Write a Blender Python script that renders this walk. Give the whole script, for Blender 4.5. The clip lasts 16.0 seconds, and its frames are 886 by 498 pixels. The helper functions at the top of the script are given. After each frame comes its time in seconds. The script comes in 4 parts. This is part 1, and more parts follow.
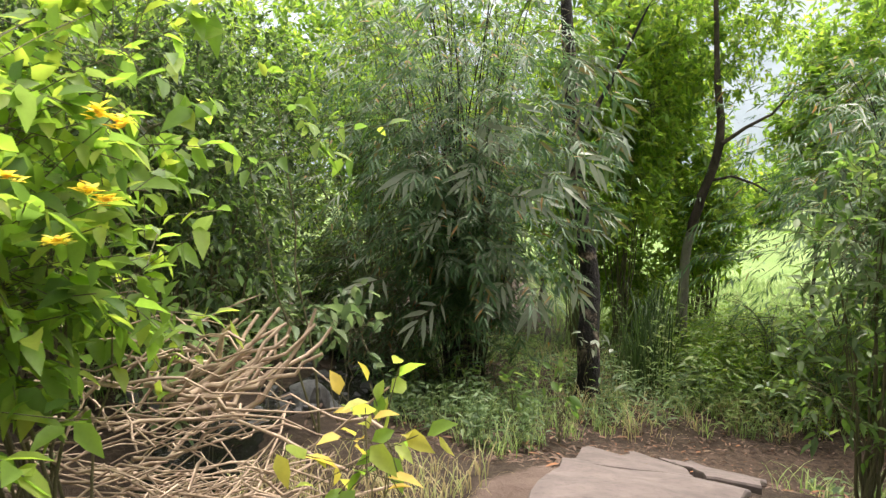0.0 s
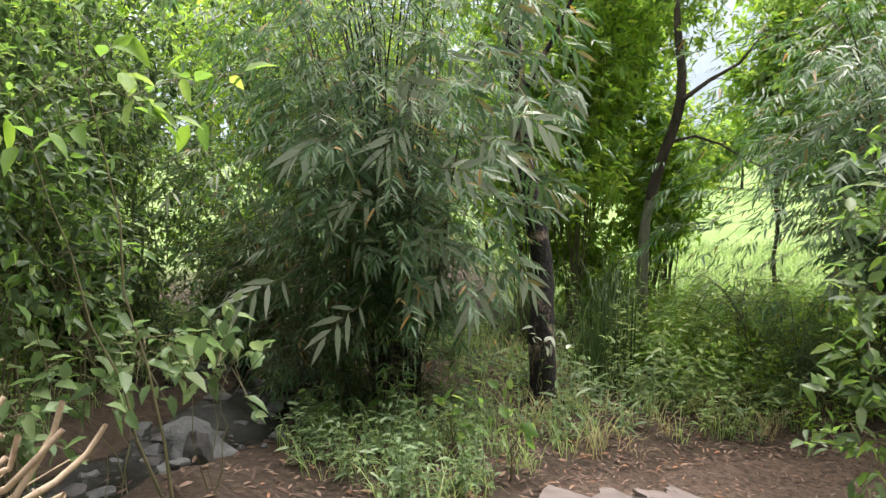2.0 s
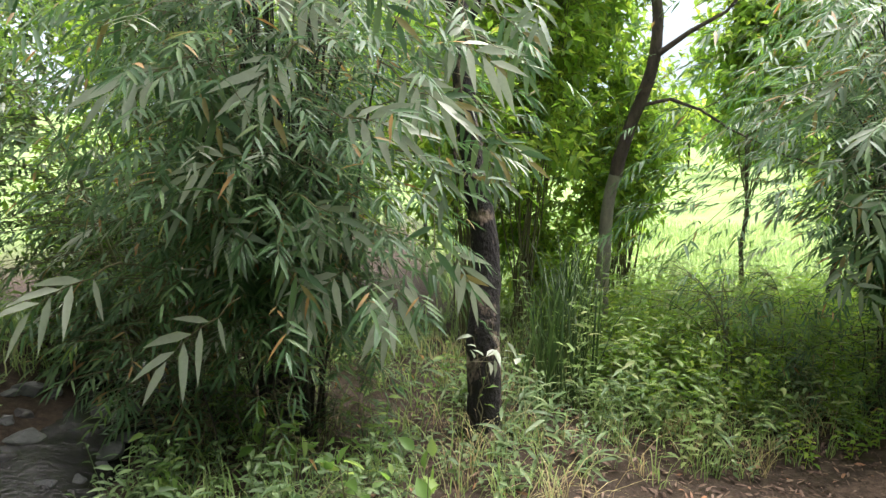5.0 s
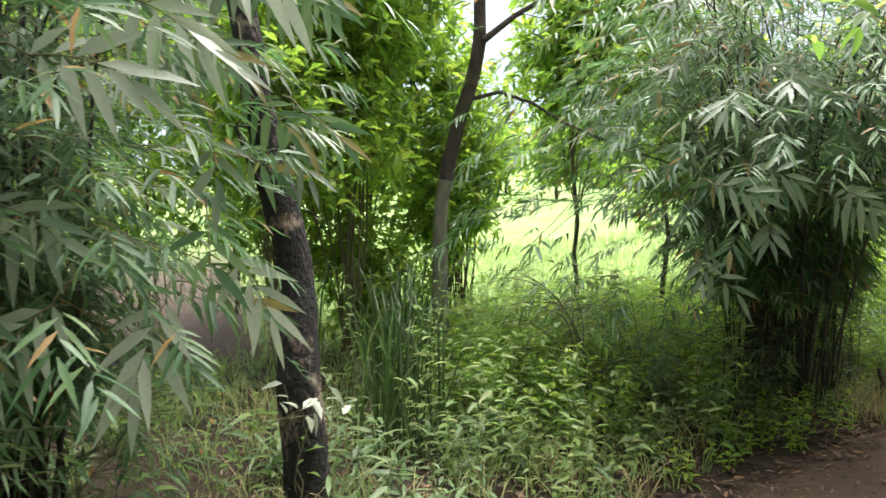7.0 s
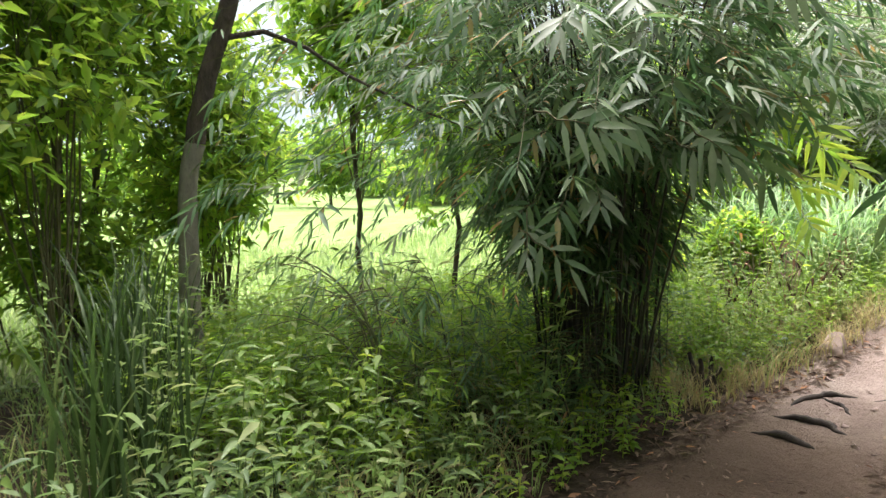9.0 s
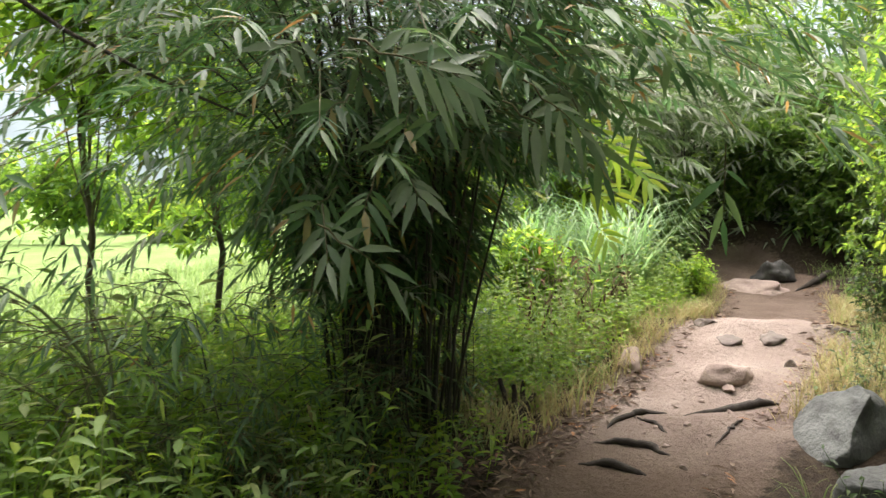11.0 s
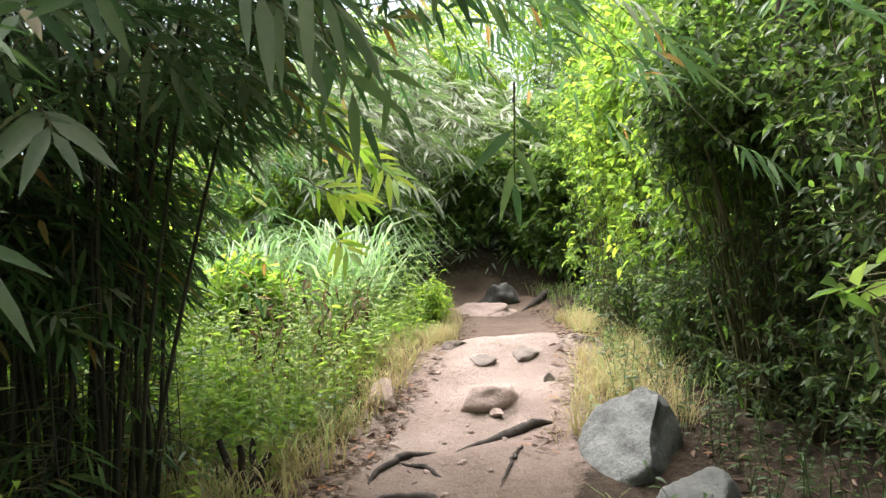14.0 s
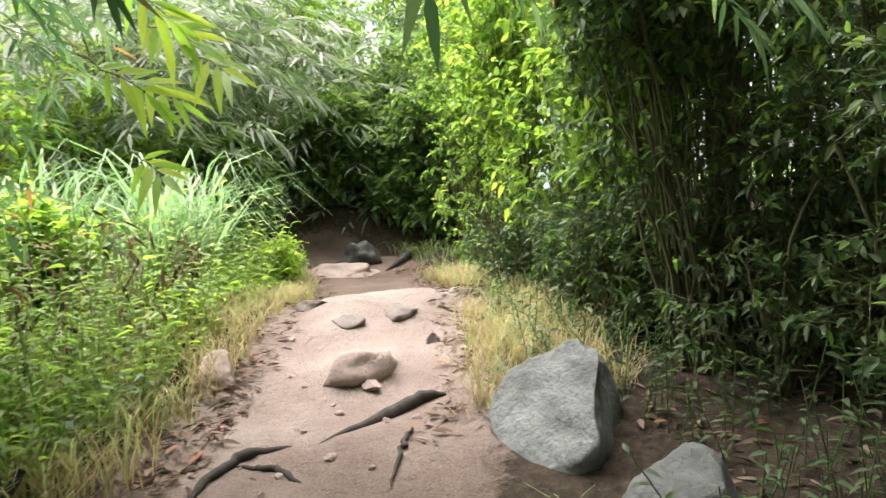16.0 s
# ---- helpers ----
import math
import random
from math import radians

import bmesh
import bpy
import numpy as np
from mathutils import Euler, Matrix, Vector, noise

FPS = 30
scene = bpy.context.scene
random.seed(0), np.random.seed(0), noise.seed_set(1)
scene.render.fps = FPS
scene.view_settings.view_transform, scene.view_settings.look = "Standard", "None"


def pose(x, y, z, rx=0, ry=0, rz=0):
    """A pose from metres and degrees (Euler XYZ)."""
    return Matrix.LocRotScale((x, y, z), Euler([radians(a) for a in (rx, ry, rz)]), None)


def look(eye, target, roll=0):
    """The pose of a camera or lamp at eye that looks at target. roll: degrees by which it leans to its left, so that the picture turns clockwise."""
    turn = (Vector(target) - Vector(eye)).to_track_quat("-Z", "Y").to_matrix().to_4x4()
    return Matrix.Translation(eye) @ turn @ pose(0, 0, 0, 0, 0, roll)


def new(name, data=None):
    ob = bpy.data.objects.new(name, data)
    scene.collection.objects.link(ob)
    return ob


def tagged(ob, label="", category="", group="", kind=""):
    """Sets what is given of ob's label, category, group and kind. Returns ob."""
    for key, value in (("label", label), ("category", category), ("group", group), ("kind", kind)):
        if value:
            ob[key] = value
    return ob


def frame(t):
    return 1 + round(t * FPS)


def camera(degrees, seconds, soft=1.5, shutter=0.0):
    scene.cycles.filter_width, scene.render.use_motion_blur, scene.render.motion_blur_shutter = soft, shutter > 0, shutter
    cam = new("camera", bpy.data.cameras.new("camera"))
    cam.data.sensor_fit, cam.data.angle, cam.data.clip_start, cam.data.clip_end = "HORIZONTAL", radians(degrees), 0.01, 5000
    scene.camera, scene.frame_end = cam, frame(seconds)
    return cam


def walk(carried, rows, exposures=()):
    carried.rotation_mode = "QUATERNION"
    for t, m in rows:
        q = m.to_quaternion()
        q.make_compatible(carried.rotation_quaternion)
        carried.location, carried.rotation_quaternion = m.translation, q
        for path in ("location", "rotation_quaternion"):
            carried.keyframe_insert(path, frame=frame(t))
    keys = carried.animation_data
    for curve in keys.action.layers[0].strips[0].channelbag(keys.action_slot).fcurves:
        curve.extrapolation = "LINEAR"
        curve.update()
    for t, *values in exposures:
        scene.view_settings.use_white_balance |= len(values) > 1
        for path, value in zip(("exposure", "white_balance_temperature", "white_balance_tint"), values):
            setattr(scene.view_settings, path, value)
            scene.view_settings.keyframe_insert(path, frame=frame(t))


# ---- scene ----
cam = camera(65.9, 16.0, soft=1.4, shutter=0.2)
PATH = [
    (0, (0.489, -0.175, 1.016), (0.363, 1.813, 0.838), 0.3),
    (0.5, (0.542, 0.183, 1.03), (0.473, 2.171, 0.825), 0.2),
    (1, (0.639, 0.587, 1.053), (0.644, 2.575, 0.833), -0.0),
    (1.5, (0.675, 0.989, 1.049), (0.751, 2.973, 0.807), -0.4),
    (2, (0.655, 1.288, 1.052), (0.682, 3.268, 0.777), -1.3),
    (2.5, (0.67, 1.599, 1.043), (0.625, 3.574, 0.731), -1.8),
    (3, (0.681, 1.803, 1.059), (0.628, 3.774, 0.721), -1.7),
    (3.5, (0.724, 2.059, 1.028), (0.729, 4.027, 0.669), -1.2),
    (3.7, (0.757, 2.194, 1.032), (0.779, 4.159, 0.66), -0.8),
    (5.8, (1.041, 3.401, 0.794), (1.352, 5.354, 0.493), -0.2),
    (6, (1.068, 3.501, 0.788), (1.414, 5.45, 0.503), -0.4),
    (6.5, (1.147, 3.848, 0.639), (1.644, 5.768, 0.386), -1.1),
    (7, (1.254, 4.183, 0.514), (1.925, 6.05, 0.262), -1.7),
    (7.5, (1.378, 4.539, 0.519), (2.263, 6.313, 0.253), -1.9),
    (8, (1.526, 4.827, 0.374), (2.555, 6.523, 0.116), -1.8),
    (8.2, (1.601, 4.945, 0.289), (2.671, 6.616, 0.035), -1.7),
    (10.3, (2.242, 6.134, -0.124), (3.779, 7.405, -0.275), 0.1),
    (10.5, (2.32, 6.198, -0.163), (3.901, 7.414, -0.304), 0.0),
    (11, (2.498, 6.312, -0.221), (4.197, 7.359, -0.339), -0.3),
    (11.5, (2.687, 6.48, -0.257), (4.504, 7.311, -0.354), -0.8),
    (12, (2.805, 6.594, -0.274), (4.701, 7.226, -0.341), -1.5),
    (12.5, (2.953, 6.692, -0.312), (4.894, 7.175, -0.335), -2.0),
    (13, (3.194, 6.775, -0.5), (5.157, 7.157, -0.471), -2.1),
    (13.5, (3.43, 6.873, -0.524), (5.406, 7.181, -0.481), -3.0),
    (14, (3.603, 6.877, -0.566), (5.584, 7.157, -0.554), -2.8),
    (14.5, (3.836, 6.845, -0.63), (5.817, 7.114, -0.654), -2.4),
    (15, (4.137, 6.88, -0.898), (6.123, 7.115, -0.947), -2.0),
    (15.5, (4.524, 7.006, -0.912), (6.52, 7.111, -0.98), -2.6),
    (16, (4.813, 7.091, -0.845), (6.805, 6.942, -0.934), -3.3),
]
walk(cam, [(t, look(eye, target, roll)) for t, eye, target, roll in PATH], exposures=[(0, 1.05, 6800, 17), (1.5, 1.15, 6600, 18), (3.5, 1.5, 6400, 18), (8, 1.7, 6400, 18), (10.5, 1.3, 6800, 15), (12.5, 1.5, 6500, 16), (16, 1.6, 6500, 14)])

# ---- world, sun, exposure ----
world = bpy.data.worlds.new("world")
scene.world = world
world.use_nodes = True
wn = world.node_tree.nodes
sky = wn.new("ShaderNodeTexSky")
sky.sky_type, sky.sun_disc = "NISHITA", False
sky.sun_elevation, sky.sun_rotation = radians(69), radians(43)
sky.air_density, sky.dust_density, sky.ozone_density = 1.0, 6.0, 0.6
wn["Background"].inputs["Strength"].default_value = 0.15
haze = wn.new("ShaderNodeHueSaturation")     # thin even cloud: the sky's blue is nearly gone
haze.inputs["Saturation"].default_value = 0.22
world.node_tree.links.new(sky.outputs[0], haze.inputs["Color"])
world.node_tree.links.new(haze.outputs[0], wn["Background"].inputs["Color"])
sun = new("sun", bpy.data.lights.new("sun", "SUN"))
sun.data.energy, sun.data.angle, sun.data.color = 3.6, radians(65), (1.0, 0.97, 0.90)
sun.matrix_world = look((7.5, 8.0, 28), (0, 0, 0))

rng = np.random.default_rng(7)


# ---- materials ----
def material(name):
    m = bpy.data.materials.new(name)
    m.use_nodes = True
    n, l = m.node_tree.nodes, m.node_tree.links
    return m, n, l, n["Principled BSDF"]


def ramp(n, l, fac, stops):
    r = n.new("ShaderNodeValToRGB")
    while len(r.color_ramp.elements) < len(stops):
        r.color_ramp.elements.new(0.5)
    for e, (p, c) in zip(r.color_ramp.elements, stops):
        e.position, e.color = p, (*c, 1)
    l.new(fac, r.inputs["Fac"])
    return r.outputs["Color"]


def noise_tex(n, l, scale, detail=4.0, rough=0.6, vector=None):
    t = n.new("ShaderNodeTexNoise")
    t.inputs["Scale"].default_value, t.inputs["Detail"].default_value, t.inputs["Roughness"].default_value = scale, detail, rough
    if vector is None:
        g = n.new("ShaderNodeNewGeometry")
        vector = g.outputs["Position"]
    l.new(vector, t.inputs["Vector"])
    return t.outputs["Fac"]


def bump(n, l, shader, height, strength, distance):
    b = n.new("ShaderNodeBump")
    b.inputs["Strength"].default_value, b.inputs["Distance"].default_value = strength, distance
    l.new(height, b.inputs["Height"])
    l.new(b.outputs["Normal"], shader.inputs["Normal"])


def mix_col(n, l, fac, a, b):
    x = n.new("ShaderNodeMix")
    x.data_type = "RGBA"
    if isinstance(fac, float):
        x.inputs["Factor"].default_value = fac
    else:
        l.new(fac, x.inputs["Factor"])
    for sock, v in ((x.inputs["A"], a), (x.inputs["B"], b)):
        if isinstance(v, tuple):
            sock.default_value = (*v, 1)
        else:
            l.new(v, sock)
    return x.outputs["Result"]


def leaf_material(name, stops, rough=0.42, through_light=0.45, spec=0.5):
    """A leaf: each island has its own tone; light comes through it in a yellower green."""
    m, n, l, b = material(name)
    g = n.new("ShaderNodeNewGeometry")
    col = ramp(n, l, g.outputs["Random Per Island"], stops)
    blotch = noise_tex(n, l, 35.0, 3.0)
    dark = n.new("ShaderNodeHueSaturation")
    l.new(col, dark.inputs["Color"])
    dark.inputs["Value"].default_value = 0.7
    tone = n.new("ShaderNodeHueSaturation")
    tone.inputs["Saturation"].default_value = 0.87
    l.new(mix_col(n, l, blotch, col, dark.outputs["Color"]), tone.inputs["Color"])
    col2 = tone.outputs["Color"]
    l.new(col2, b.inputs["Base Color"])
    b.inputs["Roughness"].default_value = rough + 0.08
    b.inputs["Specular IOR Level"].default_value = spec * 0.75
    t = n.new("ShaderNodeBsdfTranslucent")
    warm = n.new("ShaderNodeHueSaturation")
    warm.inputs["Hue"].default_value, warm.inputs["Saturation"].default_value, warm.inputs["Value"].default_value = 0.488, 1.08, 1.95
    l.new(col2, warm.inputs["Color"])
    l.new(warm.outputs["Color"], t.inputs["Color"])
    x = n.new("ShaderNodeMixShader")
    x.inputs["Fac"].default_value = through_light
    l.new(b.outputs[0], x.inputs[1])
    l.new(t.outputs[0], x.inputs[2])
    l.new(x.outputs[0], n["Material Output"].inputs["Surface"])
    return m


def solid_material(name, a, b_col, scale, rough=0.85, bump_d=0.01, strength=0.7, stretch=(1, 1, 1), lo=0.3, hi=0.72):
    m, n, l, b = material(name)
    tc = n.new("ShaderNodeTexCoord")
    mp = n.new("ShaderNodeMapping")
    mp.inputs["Scale"].default_value = stretch
    l.new(tc.outputs["Object"], mp.inputs["Vector"])
    f1 = noise_tex(n, l, scale, 6, 0.65, mp.outputs[0])
    f2 = noise_tex(n, l, scale * 6, 4, 0.6, mp.outputs[0])
    mid = tuple((p + q) / 2 for p, q in zip(a, b_col))
    c = ramp(n, l, f1, [(lo, a), ((lo + hi) / 2, mid), (hi, b_col)])
    dark = tuple(v * 0.5 for v in a)
    l.new(mix_col(n, l, ramp(n, l, f2, [(0.55, (0, 0, 0)), (0.75, (0.6, 0.6, 0.6))]), c, dark), b.inputs["Base Color"])
    b.inputs["Roughness"].default_value = rough
    bump(n, l, b, f2, strength, bump_d)
    return m


M_BAMBOO = leaf_material("bamboo_leaf", [(0.0, (0.04, 0.11, 0.035)), (0.6, (0.07, 0.17, 0.05)), (0.95, (0.13, 0.22, 0.07)), (0.99, (0.34, 0.19, 0.04))], 0.36, 0.36)
# paler leaf tones; grey-white sheen is put into their base colour
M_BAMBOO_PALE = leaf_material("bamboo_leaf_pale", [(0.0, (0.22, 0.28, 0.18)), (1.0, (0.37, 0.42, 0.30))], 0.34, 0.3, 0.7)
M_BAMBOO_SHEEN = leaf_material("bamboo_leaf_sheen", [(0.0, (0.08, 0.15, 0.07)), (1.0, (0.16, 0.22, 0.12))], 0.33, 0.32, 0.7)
M_LIGHT = leaf_material("light_leaf", [(0.0, (0.13, 0.28, 0.015)), (0.6, (0.20, 0.37, 0.02)), (1.0, (0.32, 0.43, 0.03))], 0.45, 0.62)
M_MID = leaf_material("shrub_leaf", [(0.0, (0.07, 0.17, 0.018)), (0.6, (0.12, 0.25, 0.025)), (1.0, (0.20, 0.31, 0.05))], 0.4, 0.5)
# dark leaf tone; beneath and among shrubs it also carries shade
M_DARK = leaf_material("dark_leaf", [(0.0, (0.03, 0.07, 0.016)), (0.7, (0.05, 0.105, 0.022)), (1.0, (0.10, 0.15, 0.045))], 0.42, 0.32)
M_HERB = leaf_material("herb_leaf", [(0.0, (0.07, 0.14, 0.042)), (0.6, (0.11, 0.2, 0.056)), (1.0, (0.19, 0.28, 0.10))], 0.38, 0.4, 0.6)
M_YELLOW = leaf_material("yellowed_leaf", [(0.0, (0.25, 0.38, 0.05)), (0.5, (0.50, 0.48, 0.04)), (1.0, (0.65, 0.48, 0.03))], 0.5, 0.45)
M_GRASS = leaf_material("grass_blade", [(0.0, (0.13, 0.24, 0.045)), (0.6, (0.20, 0.33, 0.07)), (1.0, (0.34, 0.40, 0.14))], 0.42, 0.45)
M_MEADOW = leaf_material("meadow_blade", [(0.0, (0.14, 0.24, 0.05)), (0.6, (0.19, 0.30, 0.08)), (1.0, (0.28, 0.36, 0.13))], 0.5, 0.5)
M_CANE = leaf_material("cane_blade", [(0.0, (0.12, 0.27, 0.07)), (0.6, (0.20, 0.36, 0.14)), (1.0, (0.34, 0.46, 0.24))], 0.32, 0.45, 0.7)
M_DRY = leaf_material("dry_grass", [(0.0, (0.30, 0.23, 0.09)), (0.6, (0.38, 0.32, 0.13)), (1.0, (0.26, 0.34, 0.08))], 0.6, 0.3)
M_LITTER = leaf_material("fallen_leaf", [(0.0, (0.06, 0.036, 0.024)), (0.5, (0.13, 0.08, 0.052)), (0.85, (0.24, 0.165, 0.115)), (1.0, (0.34, 0.14, 0.045))], 0.7, 0.1, 0.3)
M_PETAL = leaf_material("petal", [(0.0, (0.85, 0.70, 0.015)), (1.0, (0.9, 0.80, 0.03))], 0.5, 0.3)
M_BARK = solid_material("bark", (0.035, 0.028, 0.022), (0.13, 0.10, 0.08), 9, 0.9, 0.04, 1.0, (1, 1, 0.35))
M_BARK_FLAKED = solid_material("flaking_bark", (0.014, 0.012, 0.011), (0.34, 0.26, 0.2), 5, 0.92, 0.05, 1.0, (1, 1, 0.6), 0.53, 0.66)
M_BARK_PALE = solid_material("pale_bark", (0.16, 0.15, 0.12), (0.30, 0.28, 0.23), 10, 0.9, 0.008, 0.8, (1, 1, 0.4))
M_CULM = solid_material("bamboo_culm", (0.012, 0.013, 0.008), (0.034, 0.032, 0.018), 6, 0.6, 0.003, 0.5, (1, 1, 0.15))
M_CULM_GREEN = solid_material("green_culm", (0.07, 0.10, 0.03), (0.16, 0.17, 0.07), 6, 0.5, 0.003, 0.5, (1, 1, 0.15))
M_TWIG = solid_material("twig", (0.24, 0.17, 0.12), (0.50, 0.39, 0.28), 14, 0.85, 0.003, 0.6)
M_STEM = solid_material("stem", (0.07, 0.075, 0.03), (0.14, 0.12, 0.06), 14, 0.8, 0.002, 0.5)
M_ROOT = solid_material("root_bark", (0.016, 0.012, 0.01), (0.055, 0.042, 0.034), 16, 0.9, 0.006, 0.9)
M_ROCK = solid_material("grey_rock", (0.06, 0.064, 0.062), (0.21, 0.22, 0.215), 5, 0.8, 0.02, 0.8)
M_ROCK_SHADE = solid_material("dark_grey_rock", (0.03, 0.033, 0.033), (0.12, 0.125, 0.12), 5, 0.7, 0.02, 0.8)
M_ROCK_DARK = solid_material("dark_wet_rock", (0.025, 0.025, 0.025), (0.07, 0.065, 0.06), 6, 0.7, 0.01, 0.8)
M_ROCK_PATH = solid_material("trodden_stone", (0.09, 0.073, 0.066), (0.17, 0.138, 0.124), 4, 0.92, 0.006, 0.6)
M_ROCK_TAN = solid_material("earthy_rock", (0.20, 0.145, 0.125), (0.36, 0.28, 0.25), 7, 0.9, 0.01, 0.9)


def ground_material():
    m, n, l, b = material("soil")
    bare = n.new("ShaderNodeAttribute")
    bare.attribute_name = "bare"
    mead = n.new("ShaderNodeAttribute")
    mead.attribute_name = "meadow"
    big, fine, grit = noise_tex(n, l, 1.3, 5), noise_tex(n, l, 16, 6, 0.7), noise_tex(n, l, 90, 4, 0.7)
    humus = ramp(n, l, fine, [(0.3, (0.022, 0.016, 0.012)), (0.55, (0.055, 0.04, 0.028)), (0.75, (0.105, 0.078, 0.055))])
    pale = n.new("ShaderNodeAttribute")
    pale.attribute_name = "pale"
    loam = ramp(n, l, big, [(0.3, (0.085, 0.058, 0.043)), (0.7, (0.16, 0.115, 0.088))])
    sand = ramp(n, l, big, [(0.25, (0.18, 0.13, 0.115)), (0.45, (0.255, 0.2, 0.175)), (0.7, (0.345, 0.285, 0.255))])
    sand = mix_col(n, l, pale.outputs["Fac"], loam, sand)
    speck = ramp(n, l, grit, [(0.42, (0.55, 0.5, 0.48)), (0.55, (1, 1, 1))])
    sm = n.new("ShaderNodeMix")
    sm.data_type, sm.blend_type = "RGBA", "MULTIPLY"
    sm.inputs["Factor"].default_value = 0.5
    l.new(sand, sm.inputs["A"])
    l.new(speck, sm.inputs["B"])
    green = ramp(n, l, noise_tex(n, l, 0.5, 6), [(0.35, (0.14, 0.23, 0.06)), (0.65, (0.20, 0.29, 0.10))])
    edge = n.new("ShaderNodeMath")
    edge.operation = "MULTIPLY_ADD"
    l.new(fine, edge.inputs[0])
    edge.inputs[1].default_value = 0.9
    l.new(bare.outputs["Fac"], edge.inputs[2])
    mask = ramp(n, l, edge.outputs[0], [(0.72, (0, 0, 0)), (1.05, (1, 1, 1))])
    mask_v = n.new("ShaderNodeRGBToBW")
    l.new(mask, mask_v.inputs[0])
    c = mix_col(n, l, mask_v.outputs[0], humus, sm.outputs["Result"])
    c = mix_col(n, l, mead.outputs["Fac"], c, green)
    l.new(c, b.inputs["Base Color"])
    b.inputs["Roughness"].default_value = 0.95
    b.inputs["Specular IOR Level"].default_value = 0.2
    bump(n, l, b, fine, 1.0, 0.05)
    return m


M_GROUND = ground_material()


# ---- mesh helpers ----
def unit(v):
    return v / np.maximum(np.linalg.norm(v, axis=-1, keepdims=True), 1e-9)


def mesh_np(name, verts, faces, mat, parent=None, smooth=False):
    """One mesh object from arrays: verts (n, 3) and a list of face arrays (k, 3) or (k, 4)."""
    me = bpy.data.meshes.new(name)
    faces = [f for f in faces if len(f)]
    loops = np.concatenate([f.ravel() for f in faces]).astype(np.int32)
    sizes = np.concatenate([np.full(len(f), f.shape[1]) for f in faces]).astype(np.int32)
    me.vertices.add(len(verts))
    me.vertices.foreach_set("co", np.asarray(verts, np.float32).ravel())
    me.loops.add(len(loops))
    me.loops.foreach_set("vertex_index", loops)
    me.polygons.add(len(sizes))
    me.polygons.foreach_set("loop_start", np.concatenate(([0], np.cumsum(sizes)[:-1])).astype(np.int32))
    if smooth:
        me.polygons.foreach_set("use_smooth", np.ones(len(sizes), bool))
    me.update(calc_edges=True)
    me.materials.append(mat)
    ob = new(name, me)
    ob.parent = parent
    return ob


def part(name, bm, mat, parent, label=""):
    me = bpy.data.meshes.new(name)
    bm.to_mesh(me)
    bm.free()
    me.materials.append(mat)
    ob = new(name, me)
    ob.parent = parent
    if label:
        ob["label"] = label
    return ob


def leaf_arrays(p, d, nrm, length, width, droop=0.15, fold=0.18):
    """Folded, drooping, pointed leaves as arrays: eight vertices and six faces each."""
    n = len(p)
    d = unit(d)
    s = unit(np.cross(d, nrm))
    u = np.cross(s, d)
    L, W = np.broadcast_to(length, (n,))[:, None], np.broadcast_to(width, (n,))[:, None]
    down = np.array([0, 0, -1.0])
    row = []
    for f, w in ((0.28, 0.46), (0.62, 0.38)):
        c = p + d * L * f + down * L * droop * f * f
        row += [c + s * W * w + u * W * fold, c, c - s * W * w + u * W * fold]
    tip = p + d * L + down * L * droop
    v = np.stack([p, *row, tip], axis=1).reshape(-1, 3)
    o = (np.arange(n) * 8)[:, None]
    tri = np.concatenate([o + np.array([a]) for a in ((0, 2, 1), (0, 3, 2), (4, 5, 7), (5, 6, 7))])
    quad = np.concatenate([o + np.array([a]) for a in ((1, 2, 5, 4), (2, 3, 6, 5))])
    return v, tri, quad


def leaf_coarse(p, d, nrm, length, width, droop=0.15, fold=0.18):
    """Leaves for things far off: a folded lozenge of two faces."""
    n = len(p)
    d = unit(d)
    s = unit(np.cross(d, nrm))
    u = np.cross(s, d)
    L, W = np.broadcast_to(length, (n,))[:, None], np.broadcast_to(width, (n,))[:, None]
    c = p + d * L * 0.45 + u * W * fold
    v = np.stack([p, c + s * W * 0.5, p + d * L - np.array([0, 0, 1.0]) * L * droop, c - s * W * 0.5], 1).reshape(-1, 3)
    o = (np.arange(n) * 4)[:, None]
    return v, np.concatenate([o + np.array([[0, 2, 1]]), o + np.array([[0, 3, 2]])]), np.zeros((0, 4), int)


def leaf_mesh(name, p, d, nrm, length, width, mat, parent=None, droop=0.15, fold=0.18, coarse=False, many=True):
    v, t, q = (leaf_coarse if coarse else leaf_arrays)(p, d, nrm, length, width, droop, fold)
    ob = mesh_np(name, v, [t, q], mat, parent)
    return tagged(ob, kind="stuff") if many else ob


def tubes(paths, radii, sides=5):
    """Tapered tubes round several paths (each an array of points), as arrays."""
    vs, qs, off = [], [], 0
    ang = np.arange(sides) * 2 * math.pi / sides
    for pts, r in zip(paths, radii):
        pts = np.asarray(pts, float)
        k = len(pts)
        r = np.broadcast_to(r, (k,)) if np.ndim(r) else np.full(k, r)
        tan = unit(np.gradient(pts, axis=0))
        ref = np.array([0.3, 0.9, 0.1]) if abs(tan[0][2]) > 0.8 else np.array([0, 0, 1.0])
        a = unit(np.cross(tan, ref))
        b = np.cross(tan, a)
        ring = pts[:, None] + r[:, None, None] * (np.cos(ang)[None, :, None] * a[:, None] + np.sin(ang)[None, :, None] * b[:, None])
        vs.append(ring.reshape(-1, 3))
        i, j = np.meshgrid(np.arange(k - 1), np.arange(sides), indexing="ij")
        q = np.stack([i * sides + j, i * sides + (j + 1) % sides, (i + 1) * sides + (j + 1) % sides, (i + 1) * sides + j], -1).reshape(-1, 4)
        qs.append(q + off)
        off += k * sides
    return np.concatenate(vs), np.concatenate(qs)


